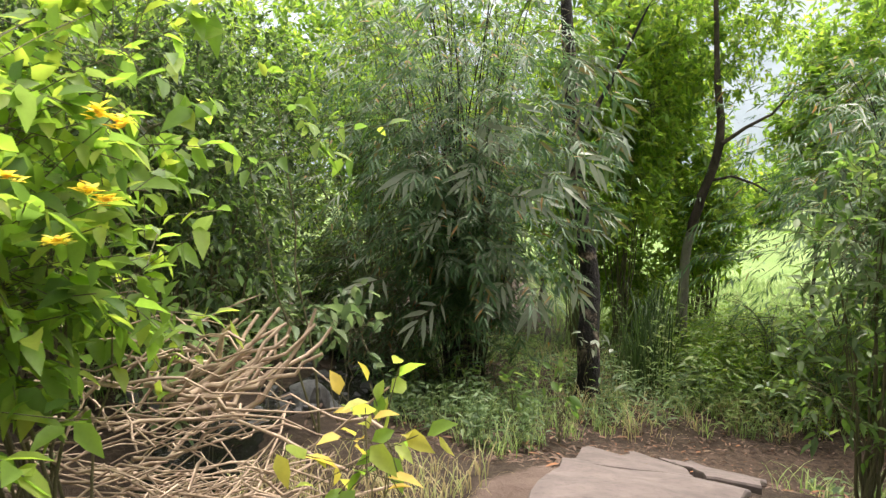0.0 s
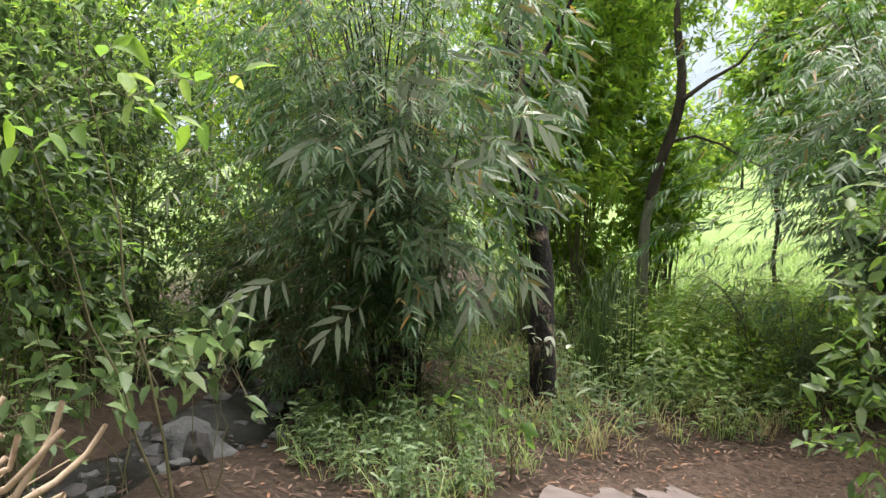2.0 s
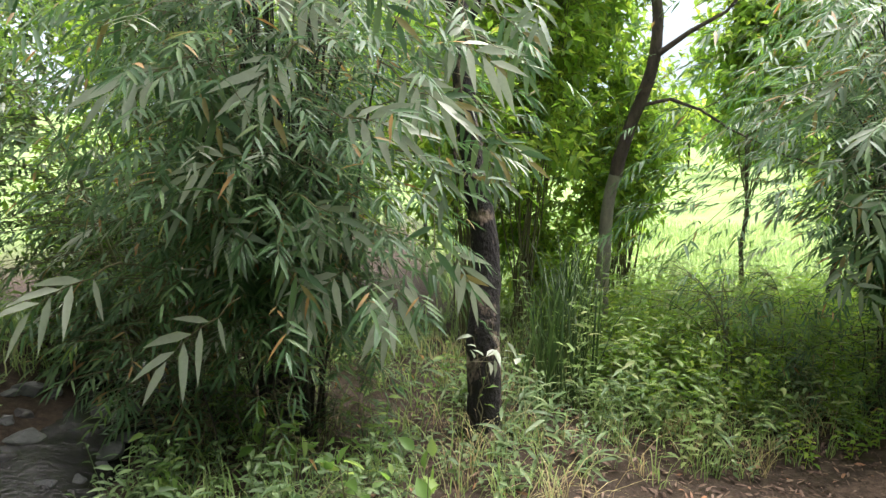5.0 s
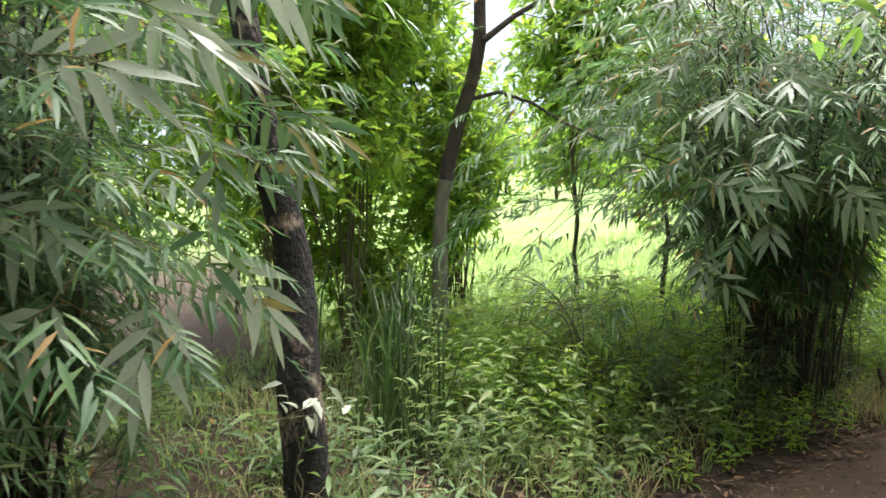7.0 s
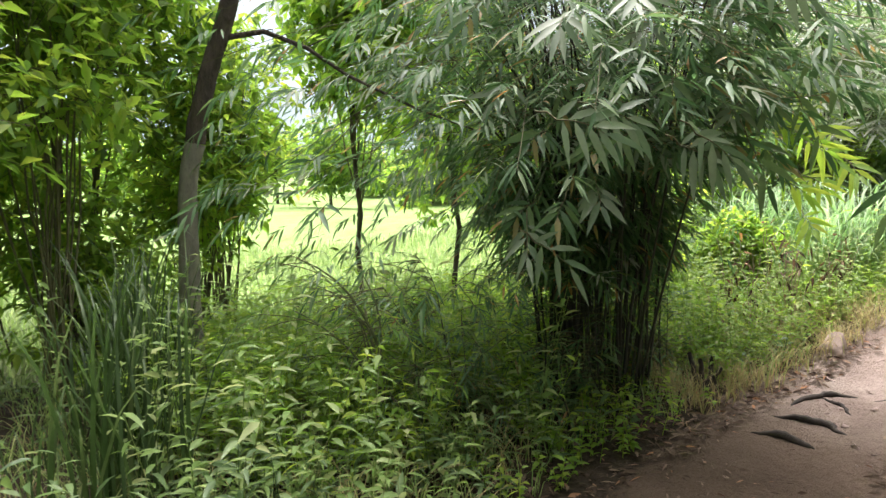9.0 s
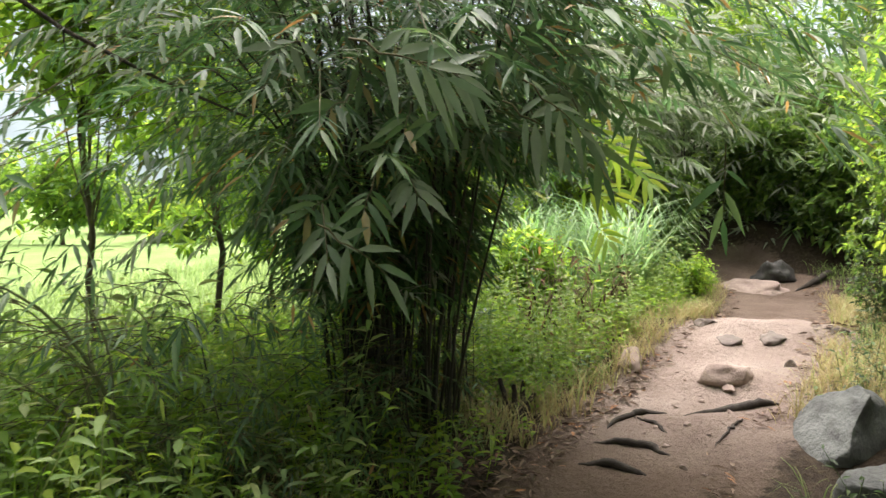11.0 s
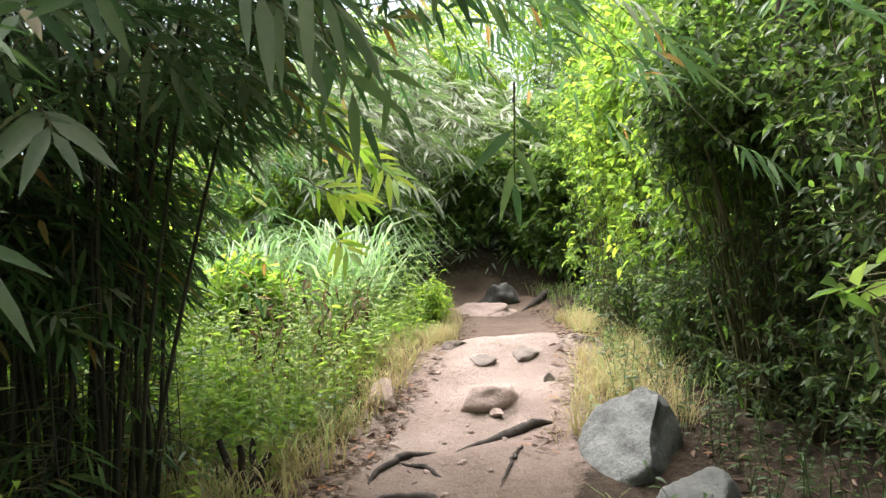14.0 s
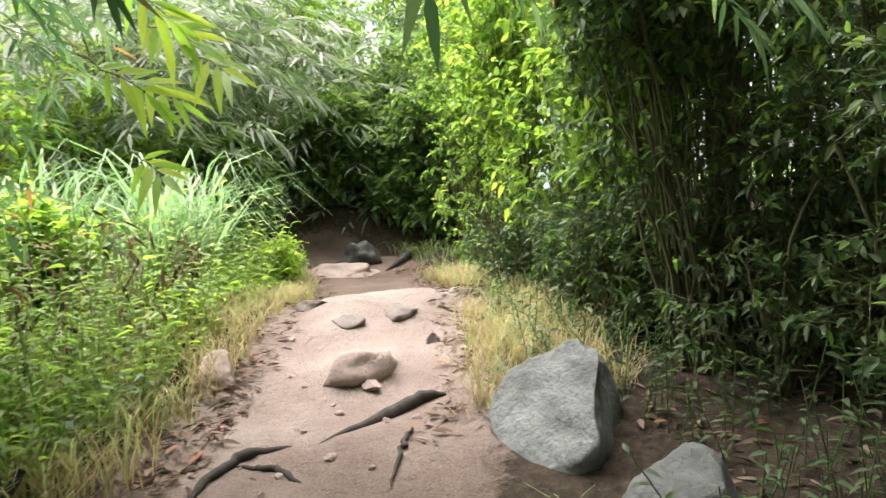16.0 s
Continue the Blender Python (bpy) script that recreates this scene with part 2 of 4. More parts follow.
def tube_mesh(name, paths, radii, mat, parent=None, sides=5):
    v, q = tubes(paths, radii, sides)
    return mesh_np(name, v, [q], mat, parent, smooth=True)


def bend(a, b, sag=0.0, k=7, wobble=0.0):
    """A curved line from a to b that rises by sag in the middle and wavers."""
    t = np.linspace(0, 1, k)[:, None]
    p = np.asarray(a) * (1 - t) + np.asarray(b) * t
    p[:, 2] += sag * 4 * (t * (1 - t))[:, 0]
    if wobble:
        p[1:-1] += rng.normal(0, wobble, (k - 2, 3))
    return p


# ---- the lie of the land ----
TRAIL = [(0.4, -4.0, -0.3), (0.5, -0.2, -0.5), (0.8, 2.0, -0.55), (1.2, 3.7, -0.75), (1.5, 4.4, -0.95), (1.9, 5.4, -1.28), (2.5, 6.3, -1.64),
         (3.6, 7.0, -2.0), (5.2, 7.5, -2.03), (7.4, 7.55, -1.9), (8.9, 7.4, -1.78), (10.3, 7.25, -1.47), (11.5, 7.2, -1.62), (13.5, 7.4, -1.62), (15.3, 7.7, -1.45), (16.3, 8.8, -1.25), (16.8, 10.8, -1.1), (17.2, 15.0, -1.2)]


def trail_samples():
    out = []
    for a, b in zip(TRAIL, TRAIL[1:]):
        k = 8
        out += [tuple(p + (q - p) * i / k for p, q in zip(a, b)) for i in range(k)]
    return np.array(out)


SAMPLES = trail_samples()


def trail_near(x, y):
    """Distance to the trail's middle and its height there, for arrays."""
    x, y = np.asarray(x, float), np.asarray(y, float)
    d2 = (x[..., None] - SAMPLES[:, 0]) ** 2 + (y[..., None] - SAMPLES[:, 1]) ** 2
    w = 1 / (d2 + 0.05) ** 2
    return np.sqrt(d2.min(-1)), (w * SAMPLES[:, 2]).sum(-1) / w.sum(-1)


def smooth(v, a, b):
    t = np.clip((v - a) / (b - a), 0, 1)
    return t * t * (3 - 2 * t)


def waves(x, y):
    return (np.sin(x * 1.7 + 0.6 * np.sin(y * 1.1)) * np.cos(y * 1.9 + 0.5) * 0.06 + np.sin(x * 4.3 + y * 2.7) * np.cos(y * 5.1 - x * 1.3) * 0.022
            + np.sin(x * 11.3 - y * 7.7) * np.sin(y * 13.1 + x * 3.1) * 0.008)


def land(x, y):
    """Height of the ground."""
    x, y = np.asarray(x, float), np.asarray(y, float)
    d, z = trail_near(x, y)
    z = z + waves(x, y) * (0.35 + 0.65 * smooth(d, 0.3, 1.2))
    z = z + 0.3 * smooth(6.0 - y, 0, 2.5) * smooth(x, 3.5, 6.0)             # bank to the south
    z = z - 0.34 * np.exp(-((x + 1.3 - 0.25 * np.sin(y)) / 0.8) ** 2) * smooth(y, 2.0, 4.5) * (1 - smooth(y, 11, 13))   # stream bed
    z = z + 0.4 * smooth(-x, 0.0, 1.2) * smooth(y, 3.5, 5.0) * (1 - smooth(y, 9, 11))
    for bx, by, br, bh in ((8.9, 7.35, 0.3, 0.10), (10.35, 7.5, 0.34, 0.07), (10.5, 6.9, 0.4, 0.11), (10.2, 7.2, 0.2, 0.05), (9.95, 7.0, 0.16, 0.05), (9.7, 7.5, 0.2, 0.05), (10.4, 6.45, 0.25, 0.12), (7.9, 7.2, 0.3, 0.03), (8.9, 8.15, 0.25, 0.05)):
        z = z + bh * np.exp(-(((x - bx) / br) ** 2 + ((y - by) / (br * 0.8)) ** 2) ** 2)
    z = z + 0.75 * smooth(x, 15.8, 17.6) * smooth(11.5 - y, 0, 2.5) * smooth(d, 0.5, 1.3)      # bank behind the bend
    far = smooth(y, 10.5, 14.0)
    z = z * (1 - far) + (-2.1 + 0.15 * np.sin(x * 0.4)) * far
    r = np.hypot(x, y)
    return z + 6.0 * smooth(-y, 4, 60) + 4.0 * smooth(-x, 8, 60) + 5.0 * smooth(r, 90, 400)


def grid_line(lo, hi, step, reach):
    mid = np.arange(lo, hi + step / 2, step)
    out, s = [], step
    v = 0.0
    while v < reach:
        s *= 1.22
        v += s
        out.append(v)
    out = np.array(out)
    return np.concatenate([(lo - out)[::-1], mid, hi + out])


def build_ground():
    xs, ys = grid_line(-4, 17, 0.09, 900), grid_line(-1, 13, 0.09, 900)
    X, Y = np.meshgrid(xs, ys, indexing="ij")
    Z = land(X, Y)
    d, _ = trail_near(X, Y)
    v = np.stack([X, Y, Z], -1).reshape(-1, 3)
    nx, ny = len(xs), len(ys)
    i, j = np.meshgrid(np.arange(nx - 1), np.arange(ny - 1), indexing="ij")
    q = np.stack([i * ny + j, (i + 1) * ny + j, (i + 1) * ny + j + 1, i * ny + j + 1], -1).reshape(-1, 4)
    ob = mesh_np("ground", v, [q], M_GROUND, smooth=True)
    half = 0.5 + 0.25 * smooth(X, 6, 8) + 0.12 * np.sin(X * 2.3) * np.cos(Y * 1.7)
    bare = (1 - smooth(d, half, half + 0.35)) * 0.75 * (1 - 0.45 * smooth(Y, 4.6, 5.0) * (1 - smooth(X, 4.5, 6.5)))
    mead = np.maximum(smooth(Y, 12.0, 14.5) * smooth(X, 1.5, 4.0), 0.9 * smooth(np.hypot(X - 6, Y - 6), 16, 24))
    # past x 11 the path is darkened: shade put into its soil colour
    pale = smooth(X, 6.6, 8.2) * (1 - 0.8 * smooth(X, 10.9, 11.6)) + 0.2 * (1 - smooth(Y, 5.0, 5.6))
    for name, arr in (("bare", bare), ("meadow", mead), ("pale", np.clip(pale, 0, 1))):
        at = ob.data.attributes.new(name, "FLOAT", "POINT")
        at.data.foreach_set("value", arr.reshape(-1).astype(np.float32))
    tagged(ob, "bare earth footpath through humus and meadow ground", "ground", kind="structure")


build_ground()


def build_hills():
    """Blue wooded hills beyond the meadow; distance haze is put into their colour."""
    a = np.linspace(radians(-80), radians(80), 160)
    rows_ = []
    for k, f in enumerate(np.linspace(0, 1, 14)):
        ridge = 300 + 25 * np.sin(a * 3.1 + 0.6) + 12 * np.sin(a * 9.7) + 5 * np.sin(a * 23)
        r = 420 + 220 * f
        rows_.append(np.stack([np.sin(a + 0.5) * r, np.cos(a + 0.5) * r, -4 + ridge * f ** 0.8 + 3 * np.sin(a * 40 + k * 2)], -1))
    v = np.stack(rows_).reshape(-1, 3)
    i, j = np.meshgrid(np.arange(13), np.arange(159), indexing="ij")
    q = np.stack([i * 160 + j, i * 160 + j + 1, (i + 1) * 160 + j + 1, (i + 1) * 160 + j], -1).reshape(-1, 4)
    m, n, l, b = material("haze_tinted_hill")
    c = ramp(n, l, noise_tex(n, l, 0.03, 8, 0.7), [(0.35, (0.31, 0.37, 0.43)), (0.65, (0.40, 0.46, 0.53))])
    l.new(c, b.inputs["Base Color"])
    # faint glow of the hill colour itself, standing in for bright haze
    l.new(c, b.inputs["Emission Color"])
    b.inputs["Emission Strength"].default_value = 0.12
    b.inputs["Roughness"].default_value = 1.0
    tagged(mesh_np("backdrop_hills", v, [q], m, smooth=True), "wooded hills beyond the meadow, blue-grey haze put into their colour", "hills", kind="structure")


build_hills()


def build_far_trees():
    """A row of trees on the far side of the meadow."""
    for k in range(11):
        a = radians(8 + k * 4.2)
        r = 52 + 9 * math.sin(k * 2.3)
        leafy("tree", "hazy green tree across the meadow", "tree", 2 + r * math.sin(a), 5 + r * math.cos(a), 3.4, 4.5 + 2.0 * math.sin(k * 1.7), 5, 420, 8, 0.5, 0.5, M_MID, base=0.3, trunk=0.12, mat2=M_LIGHT, share2=0.4, lobes=9, coarse=True)


# ---- plants ----
def spray_leaves(origin, out, count, length, spread=0.5):
    """Leaves set alternately along drooping twigs. origin, out: arrays (n, 3). Returns p, d, nrm, L and the twig paths."""
    n = len(origin)
    out = unit(out)
    side = unit(np.cross(out, np.array([0, 0, 1.0]) + rng.normal(0, 0.25, (n, 3))))
    P, D, N, L, tw = [], [], [], [], []
    tl = length * rng.uniform(0.9, 1.5, n)
    for i in range(n):
        k = int(rng.integers(max(3, count - 2), count + 3))
        f = np.linspace(0.15, 1, k)
        pts = origin[i] + out[i] * (tl[i] * f)[:, None] + np.array([0, 0, -1.0]) * (0.35 * tl[i] * f * f)[:, None]
        sgn = np.where(np.arange(k) % 2, 1.0, -1.0) * (1.05 - 0.85 * f)
        d = out[i] * 0.6 + side[i] * sgn[:, None] * 1.15 + np.array([0, 0, -1.0]) * rng.uniform(0.0, 0.6) + rng.normal(0, 0.14, (k, 3))
        up = np.cross(side[i], out[i])
        P.append(pts), D.append(d), N.append(up + rng.normal(0, 0.25, (k, 3))), L.append(length * rng.uniform(0.65, 1.15, k) * (0.75 + 0.35 * np.sin(f * 2.6)))
        tw.append(np.concatenate([origin[i][None], pts]))
    return np.concatenate(P), np.concatenate(D), np.concatenate(N), np.concatenate(L), tw


def bamboo_clump(x, y, culms, height, spread, base_r, sprays, leaf, label, low=0.5, pale=0.08, green=False, side=None, leaf_mats=None, count=7, coarse=False, skirt=0.35, full=2.2, fan=0.75, tilt_up=1.4, inner=0.15, thick=1.0):
    """A clump of bamboo: each culm and the leafy twigs in two tones."""
    z = float(land(x, y))
    clump = tagged(new("bamboo_clump"), label, "bamboo")
    clump.location = (x, y, z)
    lines = []
    for i in range(culms):
        a = rng.uniform(0, 2 * math.pi)
        r = base_r * rng.uniform(0, 1) ** 0.65
        h = height * rng.uniform(0.65, 1.1)
        lean = spread * rng.uniform(0.1, fan)
        t = np.linspace(0, 1, 12)
        lx, ly = rng.normal(0, 0.11, 2)
        px = np.cos(a) * (r + lean * t ** 2.3) + 0.03 * np.sin(t * 9 + i) + lx * np.sin(t * 3.1)
        py = np.sin(a) * (r + lean * t ** 2.3) + 0.03 * np.cos(t * 8 + i) + ly * np.sin(t * 3.1)
        pz = h * (t - 0.12 * t ** 4) - 0.05
        pts = np.stack([px, py, pz], -1)
        lines.append(pts)
        rad = thick * rng.uniform(0.008, 0.02) * (1 - 0.75 * t)
        rad = rad * (1 + 0.12 * (np.arange(12) % 2))
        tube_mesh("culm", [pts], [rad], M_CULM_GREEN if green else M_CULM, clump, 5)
    lines = np.array(lines)
    # twigs reach out from the culms
    ci = rng.integers(0, culms, sprays)
    tt = low / height + (1 - low / height) * rng.uniform(0, 1, sprays) ** tilt_up
    k = np.clip((tt * 11).astype(int), 0, 10)
    fr = (tt * 11 - k)[:, None]
    root = lines[ci, k] * (1 - fr) + lines[ci, k + 1] * fr
    ang = np.arctan2(root[:, 1], root[:, 0]) + rng.normal(0, 0.9, sprays)
    if side is not None:
        toward = rng.uniform(0, 1, sprays) < 0.45
        ang = np.where(toward, side + rng.normal(0, 0.6, sprays), ang)
    hh = root[:, 2]
    reach = spread * rng.uniform(0.08, 0.8, sprays) * (skirt + (1 - skirt) * smooth(hh, low, full))
    reach = np.where(rng.uniform(0, 1, sprays) < inner, reach * 0.3, reach)
    out = np.stack([np.cos(ang), np.sin(ang), rng.normal(-0.05, 0.25, sprays)], -1)
    tipp = root + out * reach[:, None] + np.array([0, 0, 1.0]) * (0.15 * reach - 0.25 * reach ** 2)[:, None]
    tipp[:, 2] = np.maximum(tipp[:, 2], 0.8 * low)
    # walkers keep the space over the path open
    away, tz = trail_near(tipp[:, 0] + x, tipp[:, 1] + y)
    ok = ~(((away < 0.7) & (tipp[:, 2] + z < tz + 2.45)) | ((away < 1.3) & (tipp[:, 2] + z < tz + 2.0)))
    tipp, out, root, reach = tipp[ok], out[ok], root[ok], reach[ok]
    sprays = len(tipp)
    p, d, nrm, L, tw = spray_leaves(tipp, out, count, leaf)
    # pale twigs are whole sprays
    own = np.concatenate([np.full(len(w) - 1, i) for i, w in enumerate(tw)])
    pale_spray = rng.uniform(0, 1, sprays) < pale
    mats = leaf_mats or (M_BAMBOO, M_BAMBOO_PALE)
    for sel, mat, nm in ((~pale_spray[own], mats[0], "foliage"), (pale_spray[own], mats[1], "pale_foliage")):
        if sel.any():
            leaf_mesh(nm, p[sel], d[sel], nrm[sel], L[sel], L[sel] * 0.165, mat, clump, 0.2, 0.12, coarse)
    some = rng.permutation(sprays)[: min(sprays, 700)]
    br = [bend(root[i], tipp[i], 0.06 * reach[i], 4) for i in some] + [tw[i] for i in some]
    tagged(tube_mesh("twig_mass", br, [0.0035] * len(some) + [0.0022] * len(some), M_STEM, clump, 3), kind="stuff")
    return clump


def leafy(name, label, category, x, y, radius, height, stems, twigs, per_twig, leaf, ratio, mat, base=0.0, stem_mat=None, trunk=None, mat2=None, share2=0.15, squash=1.0, droop=0.2, foot=None, lobes=5, stem_r=0.012, coarse=False, clear=True):
    """A shrub or small tree: stems from its foot to a lobed crown, leafy twig ends."""
    z = float(land(x, y)) if foot is None else foot
    thing = tagged(new(name), label, category)
    thing.location = (x, y, z)
    # lobes of the crown
    la = rng.uniform(0, 2 * math.pi, lobes)
    lc = np.stack([np.cos(la) * radius * rng.uniform(0.2, 0.62, lobes), np.sin(la) * radius * squash * rng.uniform(0.2, 0.62, lobes), base + (height - base) * rng.uniform(0.25, 0.85, lobes)], -1)
    lr = radius * rng.uniform(0.38, 0.62, lobes)
    pick = rng.integers(0, lobes, twigs)
    u = unit(rng.normal(0, 1, (twigs, 3)))
    rad = rng.uniform(0.25, 1.0, twigs) ** 0.5
    c = lc[pick] + u * (lr[pick] * rad)[:, None] * np.array([1, squash, np.clip((height - base) / (2.2 * radius), 0.6, 1.8)])
    c[:, 2] = np.where(c[:, 2] < base * 0.9 + 0.05, base * 0.9 + rng.uniform(0.05, 0.4, twigs), c[:, 2])
    out = unit(u + np.array([0, 0, 0.25]) + rng.normal(0, 0.35, (twigs, 3)))
    away, tz = trail_near(c[:, 0] + x, c[:, 1] + y)
    ok = ~((away < 0.8 + leaf) & (c[:, 2] + z < tz + 2.4)) | (not clear)
    c, out, u = c[ok], out[ok], u[ok]
    twigs = len(c)
    if trunk:
        tube_mesh("trunk", [bend((0, 0, -0.1), (rng.normal(0, 0.1), rng.normal(0, 0.1), height * 0.8), 0, 10, 0.04)], [np.linspace(trunk, trunk * 0.3, 10)], stem_mat or M_BARK, thing, 8)
    for i in range(stems):
        e = c[rng.integers(0, twigs)]
        s0 = (rng.normal(0, 0.08 * radius), rng.normal(0, 0.08 * radius), 0.0 if not trunk else rng.uniform(0.3, 0.7) * height * 0.7)
        line = bend(s0 if not trunk else (0, 0, s0[2]), e, rng.uniform(-0.05, 0.12) * height, 8, 0.02)
        tube_mesh("branch" if trunk else "stem", [line], [np.linspace(stem_r if not trunk else trunk * 0.3, 0.003, 8)], stem_mat or M_STEM, thing, 4)
    n = twigs * per_twig
    rep = np.repeat(np.arange(twigs), per_twig)
    f = np.tile(np.linspace(0.1, 1, per_twig), twigs)
    tl = leaf * rng.uniform(1.0, 2.2, twigs)
    p = c[rep] + out[rep] * (tl[rep] * f)[:, None] + rng.normal(0, leaf * 0.12, (n, 3))
    d = out[rep] * 0.5 + rng.normal(0, 0.7, (n, 3)) + np.array([0, 0, -0.15])
    nrm = np.array([0, 0, 1.0]) + rng.normal(0, 0.45, (n, 3))
    L = leaf * rng.uniform(0.55, 1.2, n)
    other = rng.uniform(0, 1, n) < share2 if mat2 else np.zeros(n, bool)
    leaf_mesh("foliage", p[~other], d[~other], nrm[~other], L[~other], L[~other] * ratio, mat, thing, droop, 0.18, coarse)
    if other.any():
        leaf_mesh("paler_foliage", p[other], d[other], nrm[other], L[other], L[other] * ratio, mat2, thing, droop, 0.18, coarse)
    some = rng.permutation(twigs)[:400]
    tagged(tube_mesh("twig_mass", [bend(c[i] - out[i] * leaf * 1.5, c[i] + out[i] * tl[i], 0.01, 3) for i in some], [0.0025] * len(some), stem_mat or M_STEM, thing, 3), kind="stuff")
    return thing


def scatter(n, x0, x1, y0, y1, keep):
    x, y = rng.uniform(x0, x1, n), rng.uniform(y0, y1, n)
    d, _ = trail_near(x, y)
    k = keep(x, y, d)
    for rx, ry, rr in ((7.45, 6.55, 0.5), (6.98, 6.22, 0.3), (7.0, 6.7, 0.3), (7.3, 8.6, 0.15)):
        k &= np.hypot(x - rx, y - ry) > rr
    return x[k], y[k]


def patch(x, y, level=0.0):
    """Where weeds grow in drifts."""
    return np.sin(x * 2.1 + 1.7 * np.sin(y * 0.9)) * np.cos(y * 2.4 + np.sin(x * 1.3)) + 0.4 * np.sin(x * 5.3 - y * 4.1) > level


def herb_carpet(name, label, n, area, keep, leaf, ratio, mat, height, per=9):
    """Low leafy weeds: upright shoots with leaves in pairs."""
    x, y = scatter(n, *area, keep)
    m = len(x)
    z = land(x, y)
    h = height * rng.uniform(0.4, 1.25, m)
    lean = rng.normal(0, 0.25, (m, 2))
    rep = np.repeat(np.arange(m), per)
    f = np.tile(np.linspace(0.15, 1, per), m)
    p = np.stack([x[rep] + lean[rep, 0] * h[rep] * f, y[rep] + lean[rep, 1] * h[rep] * f, z[rep] + h[rep] * f], -1)
    a = rng.uniform(0, 6.28, m)[rep] + np.tile(np.arange(per) * 2.4, m)
    d = np.stack([np.cos(a), np.sin(a), rng.uniform(-0.1, 0.7, len(a))], -1)
    L = leaf * rng.uniform(0.5, 1.2, len(a))
    v, t, q = leaf_arrays(p, d, np.array([0, 0, 1.0]) + rng.normal(0, 0.3, (len(a), 3)), L, L * ratio, 0.3)
    sx = [np.stack([[x[i], y[i], z[i] - 0.02], [x[i] + lean[i, 0] * h[i], y[i] + lean[i, 1] * h[i], z[i] + h[i]]]) for i in range(m)]
    v2, q2 = tubes(sx, [0.0025] * m, 3)
    return tagged(mesh_np(name, np.concatenate([v, v2]), [t, q, q2 + len(v)], mat), label, "weeds", kind="stuff")


def blades(name, label, x, y, per, height, width, mat, lean=0.35, droop=0.5, spread=0.05):
    """Grass tufts: arching blades of three joints."""
    m = len(x) * per
    rep = np.repeat(np.arange(len(x)), per)
    bx, by = x[rep] + rng.normal(0, spread, m), y[rep] + rng.normal(0, spread, m)
    bz = land(bx, by) - 0.02
    a = rng.uniform(0, 6.28, m)
    h = height * rng.uniform(0.5, 1.15, m)
    o = np.stack([np.cos(a), np.sin(a)], -1) * (h * lean * rng.uniform(0.3, 1.3, m))[:, None]
    s = np.stack([-np.sin(a), np.cos(a), 0 * a], -1) * (width * rng.uniform(0.6, 1.2, m))[:, None]
    base = np.stack([bx, by, bz], -1)
    rows_ = []
    for f, w in ((0.0, 0.5), (0.35, 0.6), (0.68, 0.45), (0.9, 0.22)):
        c = base + np.concatenate([o * (f ** 1.7), (h * (f - droop * 0.55 * f ** 3.5))[:, None]], -1)
        rows_ += [c - s * w, c + s * w]
    tip = base + np.concatenate([o * 1.12, (h * (1 - droop * 0.75))[:, None]], -1)
    v = np.stack([*rows_, tip], 1).reshape(-1, 3)
    i = (np.arange(m) * 9)[:, None]
    q = np.concatenate([i + np.array([b]) for b in ((0, 1, 3, 2), (2, 3, 5, 4), (4, 5, 7, 6))])
    t = i + np.array([[6, 7, 8]])
    return tagged(mesh_np(name, v, [q, t], mat), label, "grass", kind="stuff")


def rock(name, label, x, y, size, mat, sink=0.3, rough=0.18, turn=0.0, seed=0, flat=1.0, z=None, facets=3, tip=0.0, cuts_n=12, planes=()):
    """A boulder with knocked-off faces and worn edges."""
    bm = bmesh.new()
    bmesh.ops.create_icosphere(bm, subdivisions=facets, radius=1)
    off = Vector((seed * 3.7, seed * 1.3, seed * 2.1))
    r2 = random.Random(seed)
    cuts = [(Vector((r2.gauss(0, 1), r2.gauss(0, 1), r2.gauss(0, 0.8))).normalized(), r2.uniform(0.45, 0.8)) for _ in range(cuts_n)] + [(Vector(nn).normalized(), dd) for nn, dd in planes]
    for v in bm.verts:
        c = v.co.copy()
        for nn, dd in cuts:
            e = c.dot(nn) - dd
            if e > 0:
                c -= nn * e * 0.97
        c *= 1 + rough * noise.noise(c * 1.8 + off) + rough * 0.35 * noise.noise(c * 6 + off)
        v.co = (c.x * size[0], c.y * size[1], c.z * size[2] * flat)
    for f in bm.faces:
        f.smooth = facets > 3
    ob = part(name, bm, mat, None)
    zz = float(land(x, y)) if z is None else z
    ob.matrix_world = pose(x, y, zz + size[2] * (1 - 2 * sink) * 0.6, 0, tip, turn)
    return tagged(ob, label, "rock")


